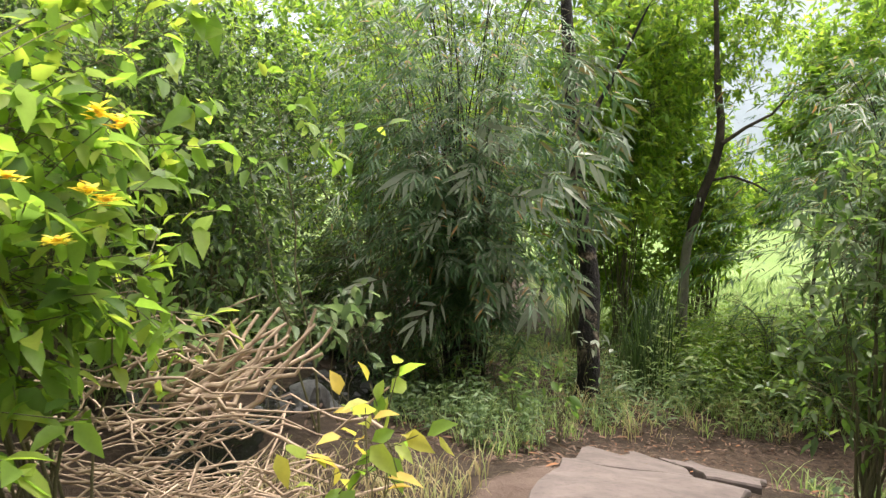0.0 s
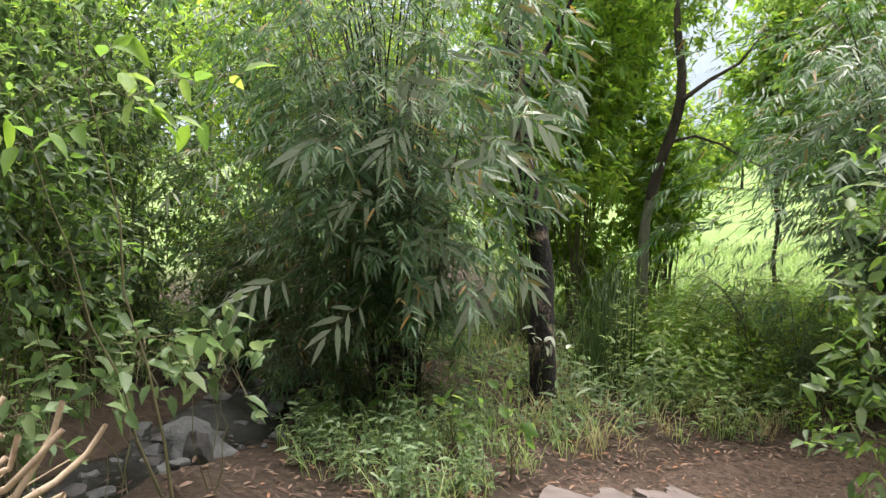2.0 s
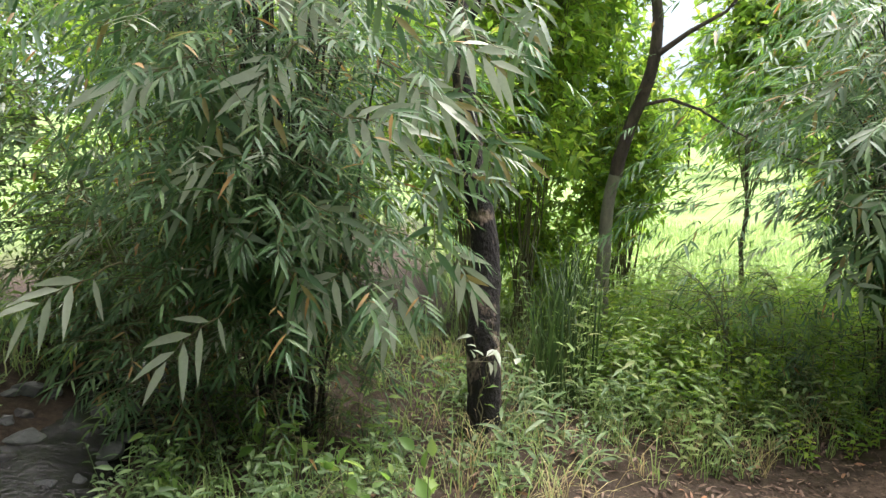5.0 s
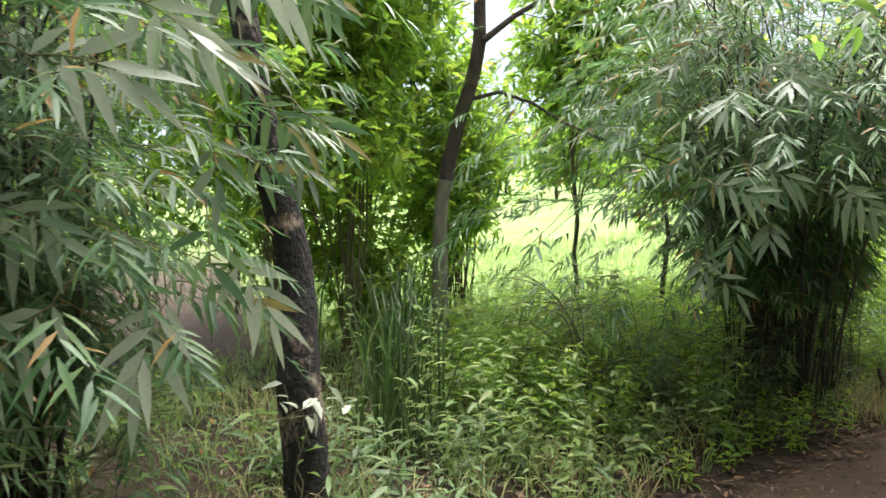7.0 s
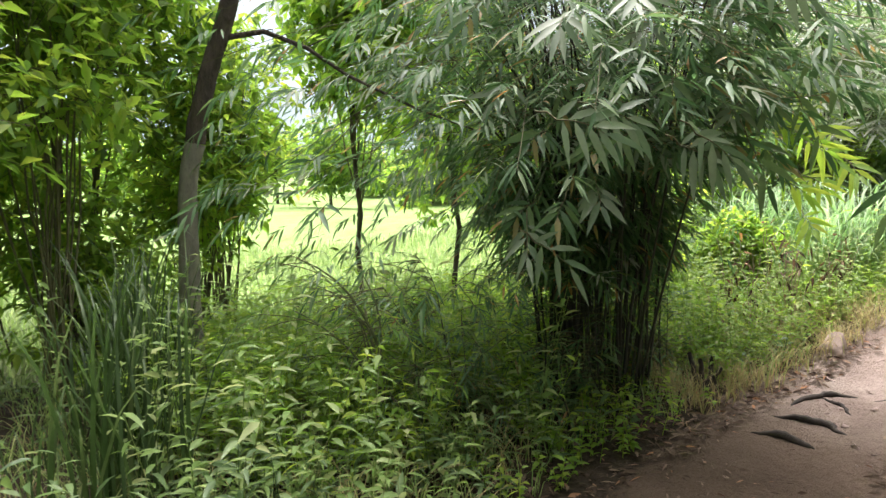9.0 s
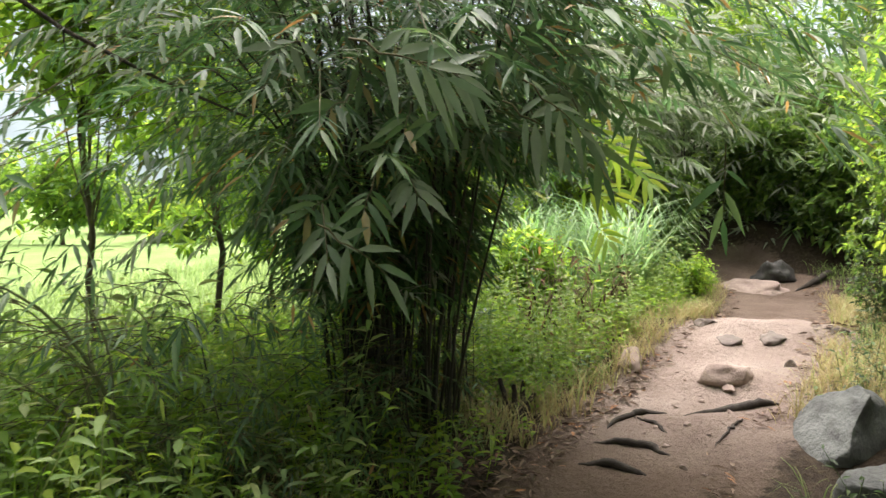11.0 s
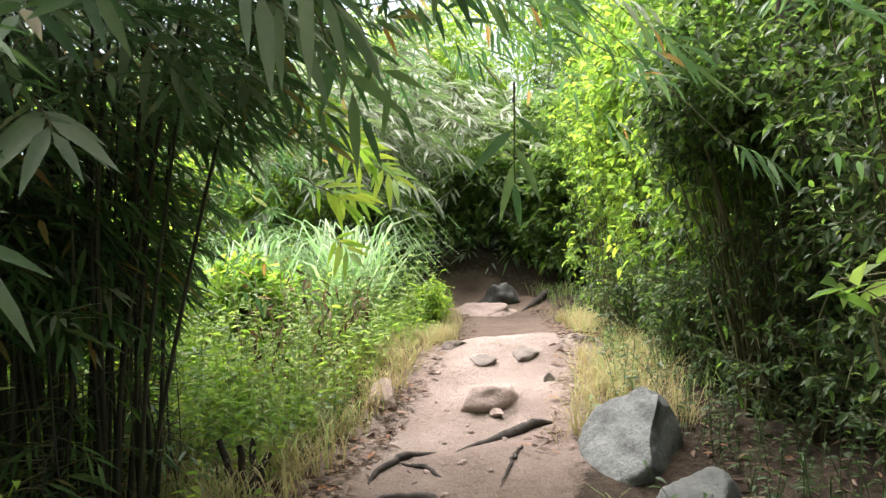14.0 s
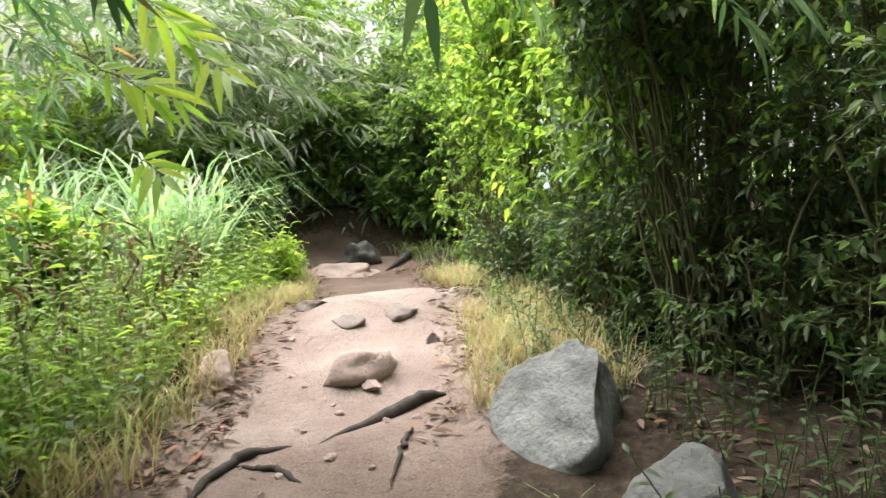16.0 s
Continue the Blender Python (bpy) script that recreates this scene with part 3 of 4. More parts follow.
def leaf_spray(parent, c, axis, n, L, mat, outward=(-0.2, -1.0, 0.45)):
    """One hanging twig of long leaves set in two rows, a part of its clump. c: its middle."""
    c = np.array(c, float) - np.array(parent.location)
    axis, outward = unit(np.array(axis, float)), unit(np.array(outward, float))
    rows = unit(np.cross(axis, outward))
    tl = L * rng.uniform(0.85, 1.15)
    f = np.linspace(0, 1, n)
    bow = np.array([0, 0, -0.35]) * (tl * (f - 0.4) ** 2)[:, None]
    p = c + axis * ((f - 0.5) * tl)[:, None] + bow
    sgn = np.where(np.arange(n) % 2, 1.0, -1.0) * (1.0 - 0.75 * f ** 2)
    d = axis * (0.35 + 0.5 * f)[:, None] + rows * (sgn * rng.uniform(0.75, 1.05, n))[:, None] + np.array([0, 0, -1.0]) * rng.uniform(0.12, 0.42, n)[:, None] + rng.normal(0, 0.12, (n, 3))
    LL = L * rng.uniform(0.8, 1.1, n) * (0.72 + 0.3 * np.sin(f * 2.7))
    ob = leaf_mesh("leaf_spray", p, d, outward + rng.normal(0, 0.22, (n, 3)), LL, LL * rng.uniform(0.18, 0.22, n), mat, parent, 0.2, 0.1, False, False)
    back = np.stack([p[0] - axis * 0.45 * tl + np.array([0, 0, 0.02]), p[0] - axis * 0.2 * tl + np.array([0, 0, 0.03])])
    tube_mesh("twig", [np.concatenate([back, p])], [np.linspace(0.005, 0.0018, n + 2)], M_STEM, parent, 4)
    return ob


# ---- bamboo ----
clump = bamboo_clump(0.25, 8.15, 60, 5.6, 1.85, 0.25, 2900, 0.15, "dark bamboo clump with drooping leafy twigs beside the stream", low=1.3, inner=0.35, pale=0.05, side=-1.5, skirt=0.3, full=2.4)
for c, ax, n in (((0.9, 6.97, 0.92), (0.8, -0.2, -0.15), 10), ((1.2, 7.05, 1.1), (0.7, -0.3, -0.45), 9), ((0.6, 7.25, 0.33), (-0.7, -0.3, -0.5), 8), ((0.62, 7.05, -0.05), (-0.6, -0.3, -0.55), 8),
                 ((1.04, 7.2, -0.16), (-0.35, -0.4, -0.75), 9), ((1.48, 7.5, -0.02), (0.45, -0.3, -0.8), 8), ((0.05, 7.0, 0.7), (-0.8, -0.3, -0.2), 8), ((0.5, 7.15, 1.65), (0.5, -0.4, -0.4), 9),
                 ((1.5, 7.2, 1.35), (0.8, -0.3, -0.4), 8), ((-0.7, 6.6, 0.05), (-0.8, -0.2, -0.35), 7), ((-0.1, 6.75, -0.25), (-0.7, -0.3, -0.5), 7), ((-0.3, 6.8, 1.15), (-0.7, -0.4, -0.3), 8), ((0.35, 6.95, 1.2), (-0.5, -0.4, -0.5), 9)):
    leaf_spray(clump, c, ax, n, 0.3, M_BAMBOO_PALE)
for k in range(20):
    a = rng.uniform(-2.9, -0.3)
    c = (0.35 + math.cos(a) * rng.uniform(0.9, 1.35), 8.1 + math.sin(a) * rng.uniform(0.8, 1.25), rng.uniform(-0.2, 2.0))
    leaf_spray(clump, c, (math.cos(a) + rng.normal(0, 0.5), math.sin(a) * 0.4, -0.45), int(rng.integers(6, 10)), 0.25, M_BAMBOO if rng.uniform() < 0.6 else M_BAMBOO_SHEEN)
for k in range(34):
    c = (rng.uniform(1.15, 2.0), rng.uniform(7.5, 8.2), rng.uniform(0.55, 2.5))
    leaf_spray(clump, c, (rng.normal(0.4, 0.4), -0.35, -0.5), int(rng.integers(6, 10)), 0.24, M_BAMBOO if rng.uniform() < 0.7 else M_BAMBOO_SHEEN)
clump = bamboo_clump(6.65, 9.25, 74, 5.2, 2.9, 0.5, 4700, 0.17, "dense dark bamboo clump with drooping leaves beside the path", low=1.5, inner=0.4, pale=0.07, side=-1.35, skirt=0.22, full=2.5, fan=0.5, tilt_up=1.0)
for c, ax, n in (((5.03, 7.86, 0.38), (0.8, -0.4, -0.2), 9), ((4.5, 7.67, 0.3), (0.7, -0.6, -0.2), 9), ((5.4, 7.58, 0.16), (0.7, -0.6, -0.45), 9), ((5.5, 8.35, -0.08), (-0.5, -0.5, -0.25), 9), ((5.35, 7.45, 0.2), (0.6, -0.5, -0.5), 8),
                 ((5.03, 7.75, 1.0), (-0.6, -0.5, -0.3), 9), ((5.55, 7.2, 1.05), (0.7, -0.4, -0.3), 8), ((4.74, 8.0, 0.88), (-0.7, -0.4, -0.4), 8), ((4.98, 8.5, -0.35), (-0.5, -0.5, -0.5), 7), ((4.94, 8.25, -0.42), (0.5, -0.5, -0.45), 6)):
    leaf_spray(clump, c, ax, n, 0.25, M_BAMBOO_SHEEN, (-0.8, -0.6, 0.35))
for k in range(34):
    a = rng.uniform(-3.0, -0.5)
    c = (6.4 + math.cos(a) * rng.uniform(0.8, 1.7), 9.0 + math.sin(a) * rng.uniform(0.7, 1.3), rng.uniform(-0.2, 1.9))
    leaf_spray(clump, c, (math.cos(a) + rng.normal(0, 0.5), math.sin(a) * 0.5, -0.45), int(rng.integers(6, 10)), 0.23, M_BAMBOO if rng.uniform() < 0.75 else M_BAMBOO_SHEEN, (-0.8, -0.6, 0.35))
for c in ((6.44, 6.96, -0.13), (6.3, 7.25, 0.7), (6.6, 7.5, 0.85), (6.05, 7.56, 0.12), (7.3, 7.9, 0.6), (6.9, 7.6, 0.35)):
    leaf_spray(clump, c, (rng.normal(0.2, 0.2), rng.normal(-0.2, 0.2), -1.0), 5, 0.26, M_BAMBOO, (-0.9, -0.3, 0.2))
for c in ((8.66, 8.0, 0.08), (8.75, 8.4, -0.45), (8.3, 8.2, 0.3), (8.6, 8.3, -0.05), (8.9, 8.3, 0.4), (7.9, 8.3, 0.45), (8.45, 8.15, 0.2), (8.2, 8.3, -0.1)):
    leaf_spray(clump, c, (rng.normal(-0.1, 0.4), rng.normal(-0.7, 0.2), -0.35), 9, 0.27, M_LIGHT, (-0.95, -0.1, 0.4))
for (x, y, r, n, sp) in ((15.6, 10.9, 0.5, 24, 2.2), (18.6, 7.4, 0.6, 20, 2.4), (17.8, 9.6, 0.5, 16, 2.2)):
    bamboo_clump(x, y, n, 5.2, sp, r, 1300, 0.36, "pale-leaved bamboo thicket at the bend of the path", low=0.1, pale=0.4, skirt=0.8, coarse=True, leaf_mats=(M_HERB, M_BAMBOO_PALE))
bamboo_clump(8.2, 3.9, 50, 5.5, 0.9, 0.9, 300, 0.2, "thicket of upright green bamboo stems in shade", low=1.6, pale=0.03, green=True)
bamboo_clump(6.3, 3.6, 40, 5.5, 0.9, 0.8, 300, 0.2, "thicket of upright green bamboo stems in deep shade", low=1.6, pale=0.03, green=True)
bamboo_clump(10.8, 3.6, 24, 5.5, 1.2, 0.7, 300, 0.22, "thicket of upright green bamboo stems", low=1.2, pale=0.03, green=True)


for (x, y, n, h, sp) in ((5.75, 9.0, 4, 1.9, 0.6), (6.2, 8.75, 4, 1.6, 0.5), (7.3, 8.95, 5, 1.8, 0.5), (5.3, 9.6, 4, 1.7, 0.6), (7.0, 9.9, 4, 2.0, 0.6), (0.0, 7.45, 4, 1.5, 0.55), (0.6, 7.55, 4, 1.3, 0.5), (-0.4, 7.9, 5, 1.7, 0.6), (-0.1, 8.7, 5, 1.9, 0.6)):
    bamboo_clump(x, y, n, h, sp, 0.28, 150, 0.12, "thin leafy bamboo shoots round the foot of the clump", low=0.12, pale=0.12, skirt=0.8, full=0.8, leaf_mats=(M_BAMBOO, M_MID), count=6, thick=0.4)
bamboo_clump(4.6, 9.6, 7, 1.5, 0.9, 0.4, 120, 0.14, "low young bamboo with narrow bright leaves", low=0.2, pale=0.3, skirt=0.6, green=True, leaf_mats=(M_MID, M_LIGHT))
bamboo_clump(-0.9, 8.9, 14, 3.4, 1.3, 0.3, 600, 0.16, "young bamboo shoots leaning over the stream", low=0.4, pale=0.1, skirt=0.6, green=True)


# ---- trees ----
def rough_trunk(name, label, line, radii, mat, branches=(), lower=None):
    """A trunk through the given places, with limbs."""
    t = np.linspace(0, 1, 26)
    line = np.array(line, float)
    s = np.linspace(0, 1, len(line))
    pts = np.stack([np.interp(t, s, line[:, i]) for i in range(3)], -1)
    for _ in range(3):
        pts[1:-1] = pts[1:-1] * 0.5 + (pts[:-2] + pts[2:]) * 0.25
    origin = pts[0].copy()
    pts = pts - origin
    pts[1:] += rng.normal(0, 0.006, (25, 3))
    thing = tagged(new(name), label, "tree")
    thing.location = origin
    rad = np.interp(t, np.linspace(0, 1, len(radii)), radii) * (1 + rng.normal(0, 0.05, 26))
    if lower:
        tube_mesh("trunk_base", [pts[: lower + 1]], [rad[: lower + 1]], M_BARK_PALE, thing, 9)
        tube_mesh("trunk", [pts[lower:]], [rad[lower:]], mat, thing, 9)
    else:
        tube_mesh("trunk", [pts], [rad], mat, thing, 12)
        for k in range(5):
            a = k * 1.3 + 0.4
            tube_mesh("root_flare", [np.array([[0, 0, 0.28], [0.6 * math.cos(a) * radii[0], 0.6 * math.sin(a) * radii[0], 0.12], [2.0 * math.cos(a) * radii[0], 2.0 * math.sin(a) * radii[0], 0.0], [3.2 * math.cos(a) * radii[0], 3.2 * math.sin(a) * radii[0], -0.05]])], [np.array([0.5, 0.5, 0.3, 0.1]) * radii[0]], mat, thing, 6)
    for b, r0 in branches:
        b = np.array(b, float) - origin
        limb = tube_mesh("limb", [b], [np.linspace(r0, r0 * 0.3, len(b))], mat, thing, 6)
        for k in range(5):
            i = int(rng.integers(1, len(b)))
            e = b[i] + np.array([rng.normal(0.25, 0.2), rng.normal(0, 0.2), rng.normal(-0.15, 0.25)])
            tube_mesh("twig", [bend(b[i], e, 0.03, 5, 0.015)], [np.linspace(0.006, 0.002, 5)], mat, limb, 4)
    return thing


def foot(x, y):
    return float(land(x, y)) - 0.06


rough_trunk("tree", "dark leaning tree trunk with flaking bark beside bamboo", [(1.78, 8.3, foot(1.78, 8.3)), (1.78, 8.35, -0.8), (1.83, 8.5, -0.2), (1.72, 8.6, 0.5), (1.62, 8.65, 1.2), (1.5, 8.8, 3.0), (1.35, 9.0, 5.5)],
            [0.155, 0.13, 0.12, 0.10, 0.085, 0.05], M_BARK_FLAKED, [([(1.74, 8.55, 0.3), (1.6, 8.4, 0.45), (1.5, 8.3, 0.75)], 0.03), ([(1.6, 8.7, 1.6), (2.0, 8.6, 2.3), (2.4, 8.4, 3.2)], 0.04)])
slender = rough_trunk("tree", "slender crooked tree with pale base and dark upper trunk", [(3.75, 11.2, foot(3.75, 11.2)), (3.72, 11.2, -0.9), (3.72, 11.15, -0.2), (3.8, 11.1, 0.4), (3.92, 11.0, 0.95), (4.08, 10.8, 1.5), (4.1, 10.7, 2.0), (3.95, 10.7, 2.8), (3.9, 10.7, 4.5)],
            [0.10, 0.085, 0.08, 0.075, 0.07, 0.05, 0.03], M_BARK, [([(4.1, 10.7, 1.72), (4.4, 10.6, 1.95), (4.75, 10.5, 2.15), (5.0, 10.4, 2.5)], 0.04),
            ([(4.0, 10.9, 1.15), (4.3, 10.8, 1.22), (4.6, 10.65, 1.1), (4.9, 10.5, 0.88), (5.4, 10.2, 0.6), (5.9, 10.0, 0.42)], 0.026)], lower=9)
rough_trunk("tree", "dark mossy tree trunk among shrubs", [(8.9, 5.0, foot(8.9, 5.0)), (8.9, 5.0, 0.5), (8.85, 5.0, 2.5), (8.8, 5.0, 5.0)], [0.13, 0.11, 0.09], M_BARK)

crown = leafy("tree", "crown", "tree", 4.2, 11.1, 1.5, 7.2, 0, 620, 8, 0.13, 0.4, M_LIGHT, base=3.9, mat2=M_MID, share2=0.3, lobes=9, coarse=True)
for piece in list(crown.children):
    piece.parent = slender
    piece.location = crown.location - slender.location
bpy.data.objects.remove(crown)
build_far_trees()

# ---- light trees and bushes towards the meadow, closing the wood around ----
BUSH, TREE = "bright yellow-green leafy bush lit from behind", "leafy light green tree closing the clearing"
for (x, y, r, h, n, b) in ((2.3, 13.0, 1.6, 4.8, 1100, 0.5), (0.6, 13.6, 1.9, 6.0, 1200, 0.4), (4.5, 13.2, 0.95, 3.3, 600, 0.9), (-1.4, 12.6, 2.0, 6.5, 1200, 0.3), (-4.0, 11.2, 2.2, 6.5, 1200, 0.3), (-5.6, 8.0, 2.2, 6.0, 1100, 0.3), (-5.0, 4.5, 2.0, 5.5, 900, 0.3), (3.2, 12.4, 0.8, 2.2, 450, 0.1), (2.75, 11.4, 0.85, 5.0, 800, 1.2), (2.0, 10.8, 0.7, 4.6, 500, 1.5), (4.9, 13.4, 0.8, 4.2, 500, 1.0)):
    leafy("bush", BUSH, "bush", x, y, r, h, 18, int(n * 0.7), 9, 0.15, 0.42, M_LIGHT, base=b, mat2=M_MID, share2=0.12, lobes=14, coarse=True)
for (x, y, r, h, b, n) in ((3.6, 13.8, 1.3, 6.4, 1.9, 900), (7.1, 14.0, 1.1, 6.2, 2.6, 600), (3.0, 12.6, 2.0, 8.0, 3.2, 650), (7.9, 12.8, 1.6, 7.0, 1.9, 800), (10.9, 15.0, 2.0, 4.6, 1.0, 800), (15.0, 14.5, 2.4, 5.2, 1.0, 1300), (18.5, 12.5, 2.6, 5.8, 0.4, 1500), (22.0, 10.0, 2.8, 7.0, 0.2, 1800), (22.0, 5.5, 2.8, 9.0, 0.4, 1500), (17.5, 4.5, 2.6, 8.5, 0.4, 1500), (14.0, 3.4, 2.4, 8.5, 0.6, 1400), (11.0, 2.0, 2.4, 8.0, 0.6, 1300), (7.5, 1.6, 2.4, 7.5, 0.6, 1200), (4.4, 1.6, 2.0, 7.0, 0.5, 1000), (-2.0, 15.5, 2.6, 9.0, 1.0, 1400), (1.8, 16.5, 2.6, 9.5, 1.0, 1400), (-6.5, 13.0, 2.8, 9.0, 0.6, 1200), (-8.0, 8.5, 2.8, 9.0, 0.6, 1200), (-7.0, 3.5, 2.8, 8.5, 0.6, 1100)):
    leafy("tree", TREE, "tree", x, y, r, h, 14, n, 9, 0.21, 0.42, M_LIGHT if h < 8.8 else M_MID, base=b, trunk=0.045, mat2=M_MID if h < 8.8 else M_LIGHT, share2=0.35, lobes=12, coarse=True)
# first two: added dark-leaved shrubs that stand in for a shadowed hollow
for (x, y, r, h, n) in ((-1.6, 9.4, 0.7, 1.5, 700), (-2.5, 7.6, 0.8, 1.6, 700), (-1.9, 5.0, 0.9, 3.6, 1300), (-2.3, 6.9, 1.0, 3.6, 1200), (-2.6, 8.8, 1.4, 3.8, 1000), (-2.9, 6.4, 1.2, 3.0, 900), (-1.3, 10.2, 1.4, 4.8, 1000), (-2.8, 4.6, 1.1, 3.2, 800), (-3.9, 7.4, 1.3, 2.4, 800), (-4.2, 9.6, 1.5, 2.6, 800), (-2.2, 11.2, 1.2, 2.0, 700), (-5.2, 6.0, 1.3, 2.2, 700), (-6.4, 9.6, 1.5, 2.4, 700), (-4.4, 4.6, 1.1, 2.0, 600)):
    leafy("shrub", "tangled green shrub on the stream bank", "shrub", x, y, r, h, 24, n, 8, 0.085, 0.42, M_MID if x < -3 else M_DARK, base=0.1 if h < 2.7 else 0.6, mat2=M_LIGHT if x < -3 else M_MID, share2=0.35, lobes=9)


for (x, y, r, h) in ((17.6, 8.4, 1.0, 2.0), (17.2, 7.2, 0.9, 1.6), (18.6, 8.0, 1.1, 2.6), (19.6, 9.6, 1.3, 2.6), (16.6, 6.2, 0.9, 2.2), (14.9, 9.6, 0.8, 1.8), (19.2, 7.0, 1.3, 3.2), (21, 8.5, 1.6, 3.2), (20.3, 9.2, 1.5, 4.2), (21.6, 9.5, 1.8, 4.6), (22.5, 9.3, 1.8, 4.0), (24, 8.0, 2.0, 5.0), (20.5, 10.8, 1.4, 3.5), (18.2, 6.6, 1.2, 3.0)):
    leafy("shrub", "dark shrub in the shade at the bend of the path", "shrub", x, y, r, h, 10, int(350 + 220 * h), 8, 0.19, 0.42, M_MID, base=0.05, mat2=M_HERB, share2=0.3, lobes=8, coarse=True)

# ---- yellow-flowered shrub, brush pile, stream bank ----
def flower(parent, c):
    k = 22
    a = np.linspace(0, 12.5, k, endpoint=False)
    p = np.repeat(np.array([c]), k, 0) + rng.normal(0, 0.008, (k, 3))
    d = np.stack([np.cos(a), np.sin(a), rng.uniform(0.0, 0.7, k)], -1)
    head = leaf_mesh("flower", p, d, np.array([0, 0, 1.0]) + 0 * d, 0.05, 0.026, M_PETAL, parent, 0.1, 0.1, False, False)
    bm = bmesh.new()
    bmesh.ops.create_icosphere(bm, subdivisions=2, radius=0.011, matrix=Matrix.Translation(Vector(c) + Vector((0, 0, 0.008))))
    part("flower_centre", bm, M_YELLOW, head, "darker yellow centre")


shrub = leafy("flowering_shrub", "yellow-flowered shrub with broad bright green leaves", "shrub", -1.25, 2.3, 0.72, 2.6, 22, 430, 6, 0.13, 0.55, M_LIGHT, base=0.5, mat2=M_MID, share2=0.3, lobes=9)
for c in ((-0.71, 1.89, 1.24), (-0.66, 1.92, 1.21), (-0.75, 1.88, 1.0), (-0.7, 1.9, 0.97), (-0.84, 1.65, 1.04), (-0.8, 1.8, 0.85)):
    flower(shrub, np.array(c) - np.array(shrub.location))
def leafy_bough(parent, a, b, n, leaf, ratio, mat):
    """One drooping bough set with broad leaves, a part of its plant."""
    base = np.array(parent.location)
    a, b = np.array(a) - base, np.array(b) - base
    line = bend(a, b, 0.12, 9, 0.015)
    tube_mesh("bough", [line], [np.linspace(0.012, 0.003, 9)], M_STEM, parent, 5)
    f = rng.uniform(0.25, 1.05, n)
    p = a + (b - a) * f[:, None] + np.array([0, 0, 1.0]) * (0.48 * f * (1 - f))[:, None] + rng.normal(0, 0.07, (n, 3)) * np.array([1, 1, 0.7])
    leaf_mesh("bough_foliage", p, rng.normal(0, 0.8, (n, 3)) + unit(b - a) * 0.5 - np.array([0, 0, 0.35]), np.array([0, 0, 1.0]) + rng.normal(0, 0.4, (n, 3)), leaf * rng.uniform(0.6, 1.2, n), leaf * ratio, mat, parent, 0.2)


leafy("climber", "tall thin climber with large bright leaves", "climber", -0.75, 4.6, 0.45, 3.0, 2, 10, 5, 0.15, 0.5, M_MID, base=1.5, mat2=M_LIGHT, share2=0.3, lobes=5)
leafy("creeper", "low creeper with broad pale green leaves above the stream", "creeper", -0.65, 4.95, 0.42, 0.95, 3, 16, 4, 0.13, 0.6, M_HERB, base=0.5, lobes=6, stem_r=0.004)
leafy("creeper", "broad-leaved creeper on the stream bank", "creeper", -1.15, 4.95, 0.55, 1.25, 4, 34, 5, 0.12, 0.55, M_HERB, base=0.45, lobes=6, stem_r=0.004)
leafy("creeper", "trailing creeper with pale leaves in the brushwood", "creeper", -1.5, 4.4, 0.5, 1.3, 4, 30, 5, 0.12, 0.55, M_HERB, base=0.3, lobes=6, stem_r=0.004)
leafy("shrub", "bright leafy shrub at the path edge", "shrub", 2.85, 4.0, 0.48, 2.7, 14, 340, 7, 0.10, 0.42, M_MID, base=0.05, mat2=M_HERB, share2=0.5, lobes=7)
sap = leafy("sapling", "young plant with yellowing broad leaves", "sapling", 0.02, 2.5, 0.16, 0.85, 4, 13, 4, 0.14, 0.55, M_LIGHT, base=0.35, mat2=M_YELLOW, share2=0.45, lobes=4, stem_r=0.006, clear=False)

leafy("sapling", "slim sprig with pale broad leaves beside the trunk", "sapling", 1.68, 7.95, 0.12, 0.95, 2, 4, 3, 0.14, 0.42, M_BAMBOO_PALE, base=0.72, lobes=2, stem_r=0.005, clear=False)
for x, y in ((1.15, 5.9), (0.35, 7.0), (0.75, 6.2)):
    leafy("sapling", "young plant with broad fresh green leaves", "sapling", x, y, 0.14, 0.55, 3, 7, 3, 0.13, 0.5, M_MID, base=0.2, lobes=3, stem_r=0.005, clear=False)
pile = tagged(new("brush_pile"), "heap of cut dry branches and twigs", "brushwood")
pile.location = (-0.95, 2.75, float(land(-0.95, 2.75)))
for i in range(210):
    a = rng.normal(0.35, 0.55) + (math.pi if rng.uniform() < 0.35 else 0)
    c = np.array([rng.normal(0, 0.33), rng.normal(0, 0.33), 0.05 + abs(rng.normal(0, 0.5))])
    c[2] = min(c[2], 1.12)
    v = np.array([math.cos(a), math.sin(a), rng.normal(0.1, 0.22)]) * rng.uniform(0.15, 0.55)
    tube_mesh("branch", [bend(c - v, c + v, rng.normal(0, 0.08), 8, 0.022)], [np.linspace(rng.uniform(0.004, 0.012), 0.003, 8)], M_TWIG, pile, 5)
for i in range(18):
    c = np.array([rng.uniform(-0.1, 0.3), rng.uniform(-0.1, 0.2), rng.uniform(0.75, 0.95)])
    e = np.array([rng.uniform(0.2, 0.72), rng.uniform(0.1, 0.4), rng.uniform(1.0, 1.28)])
    tube_mesh("branch", [bend(c, e, -0.06, 8, 0.018)], [np.linspace(0.014, 0.008, 8)], M_TWIG, pile, 6)


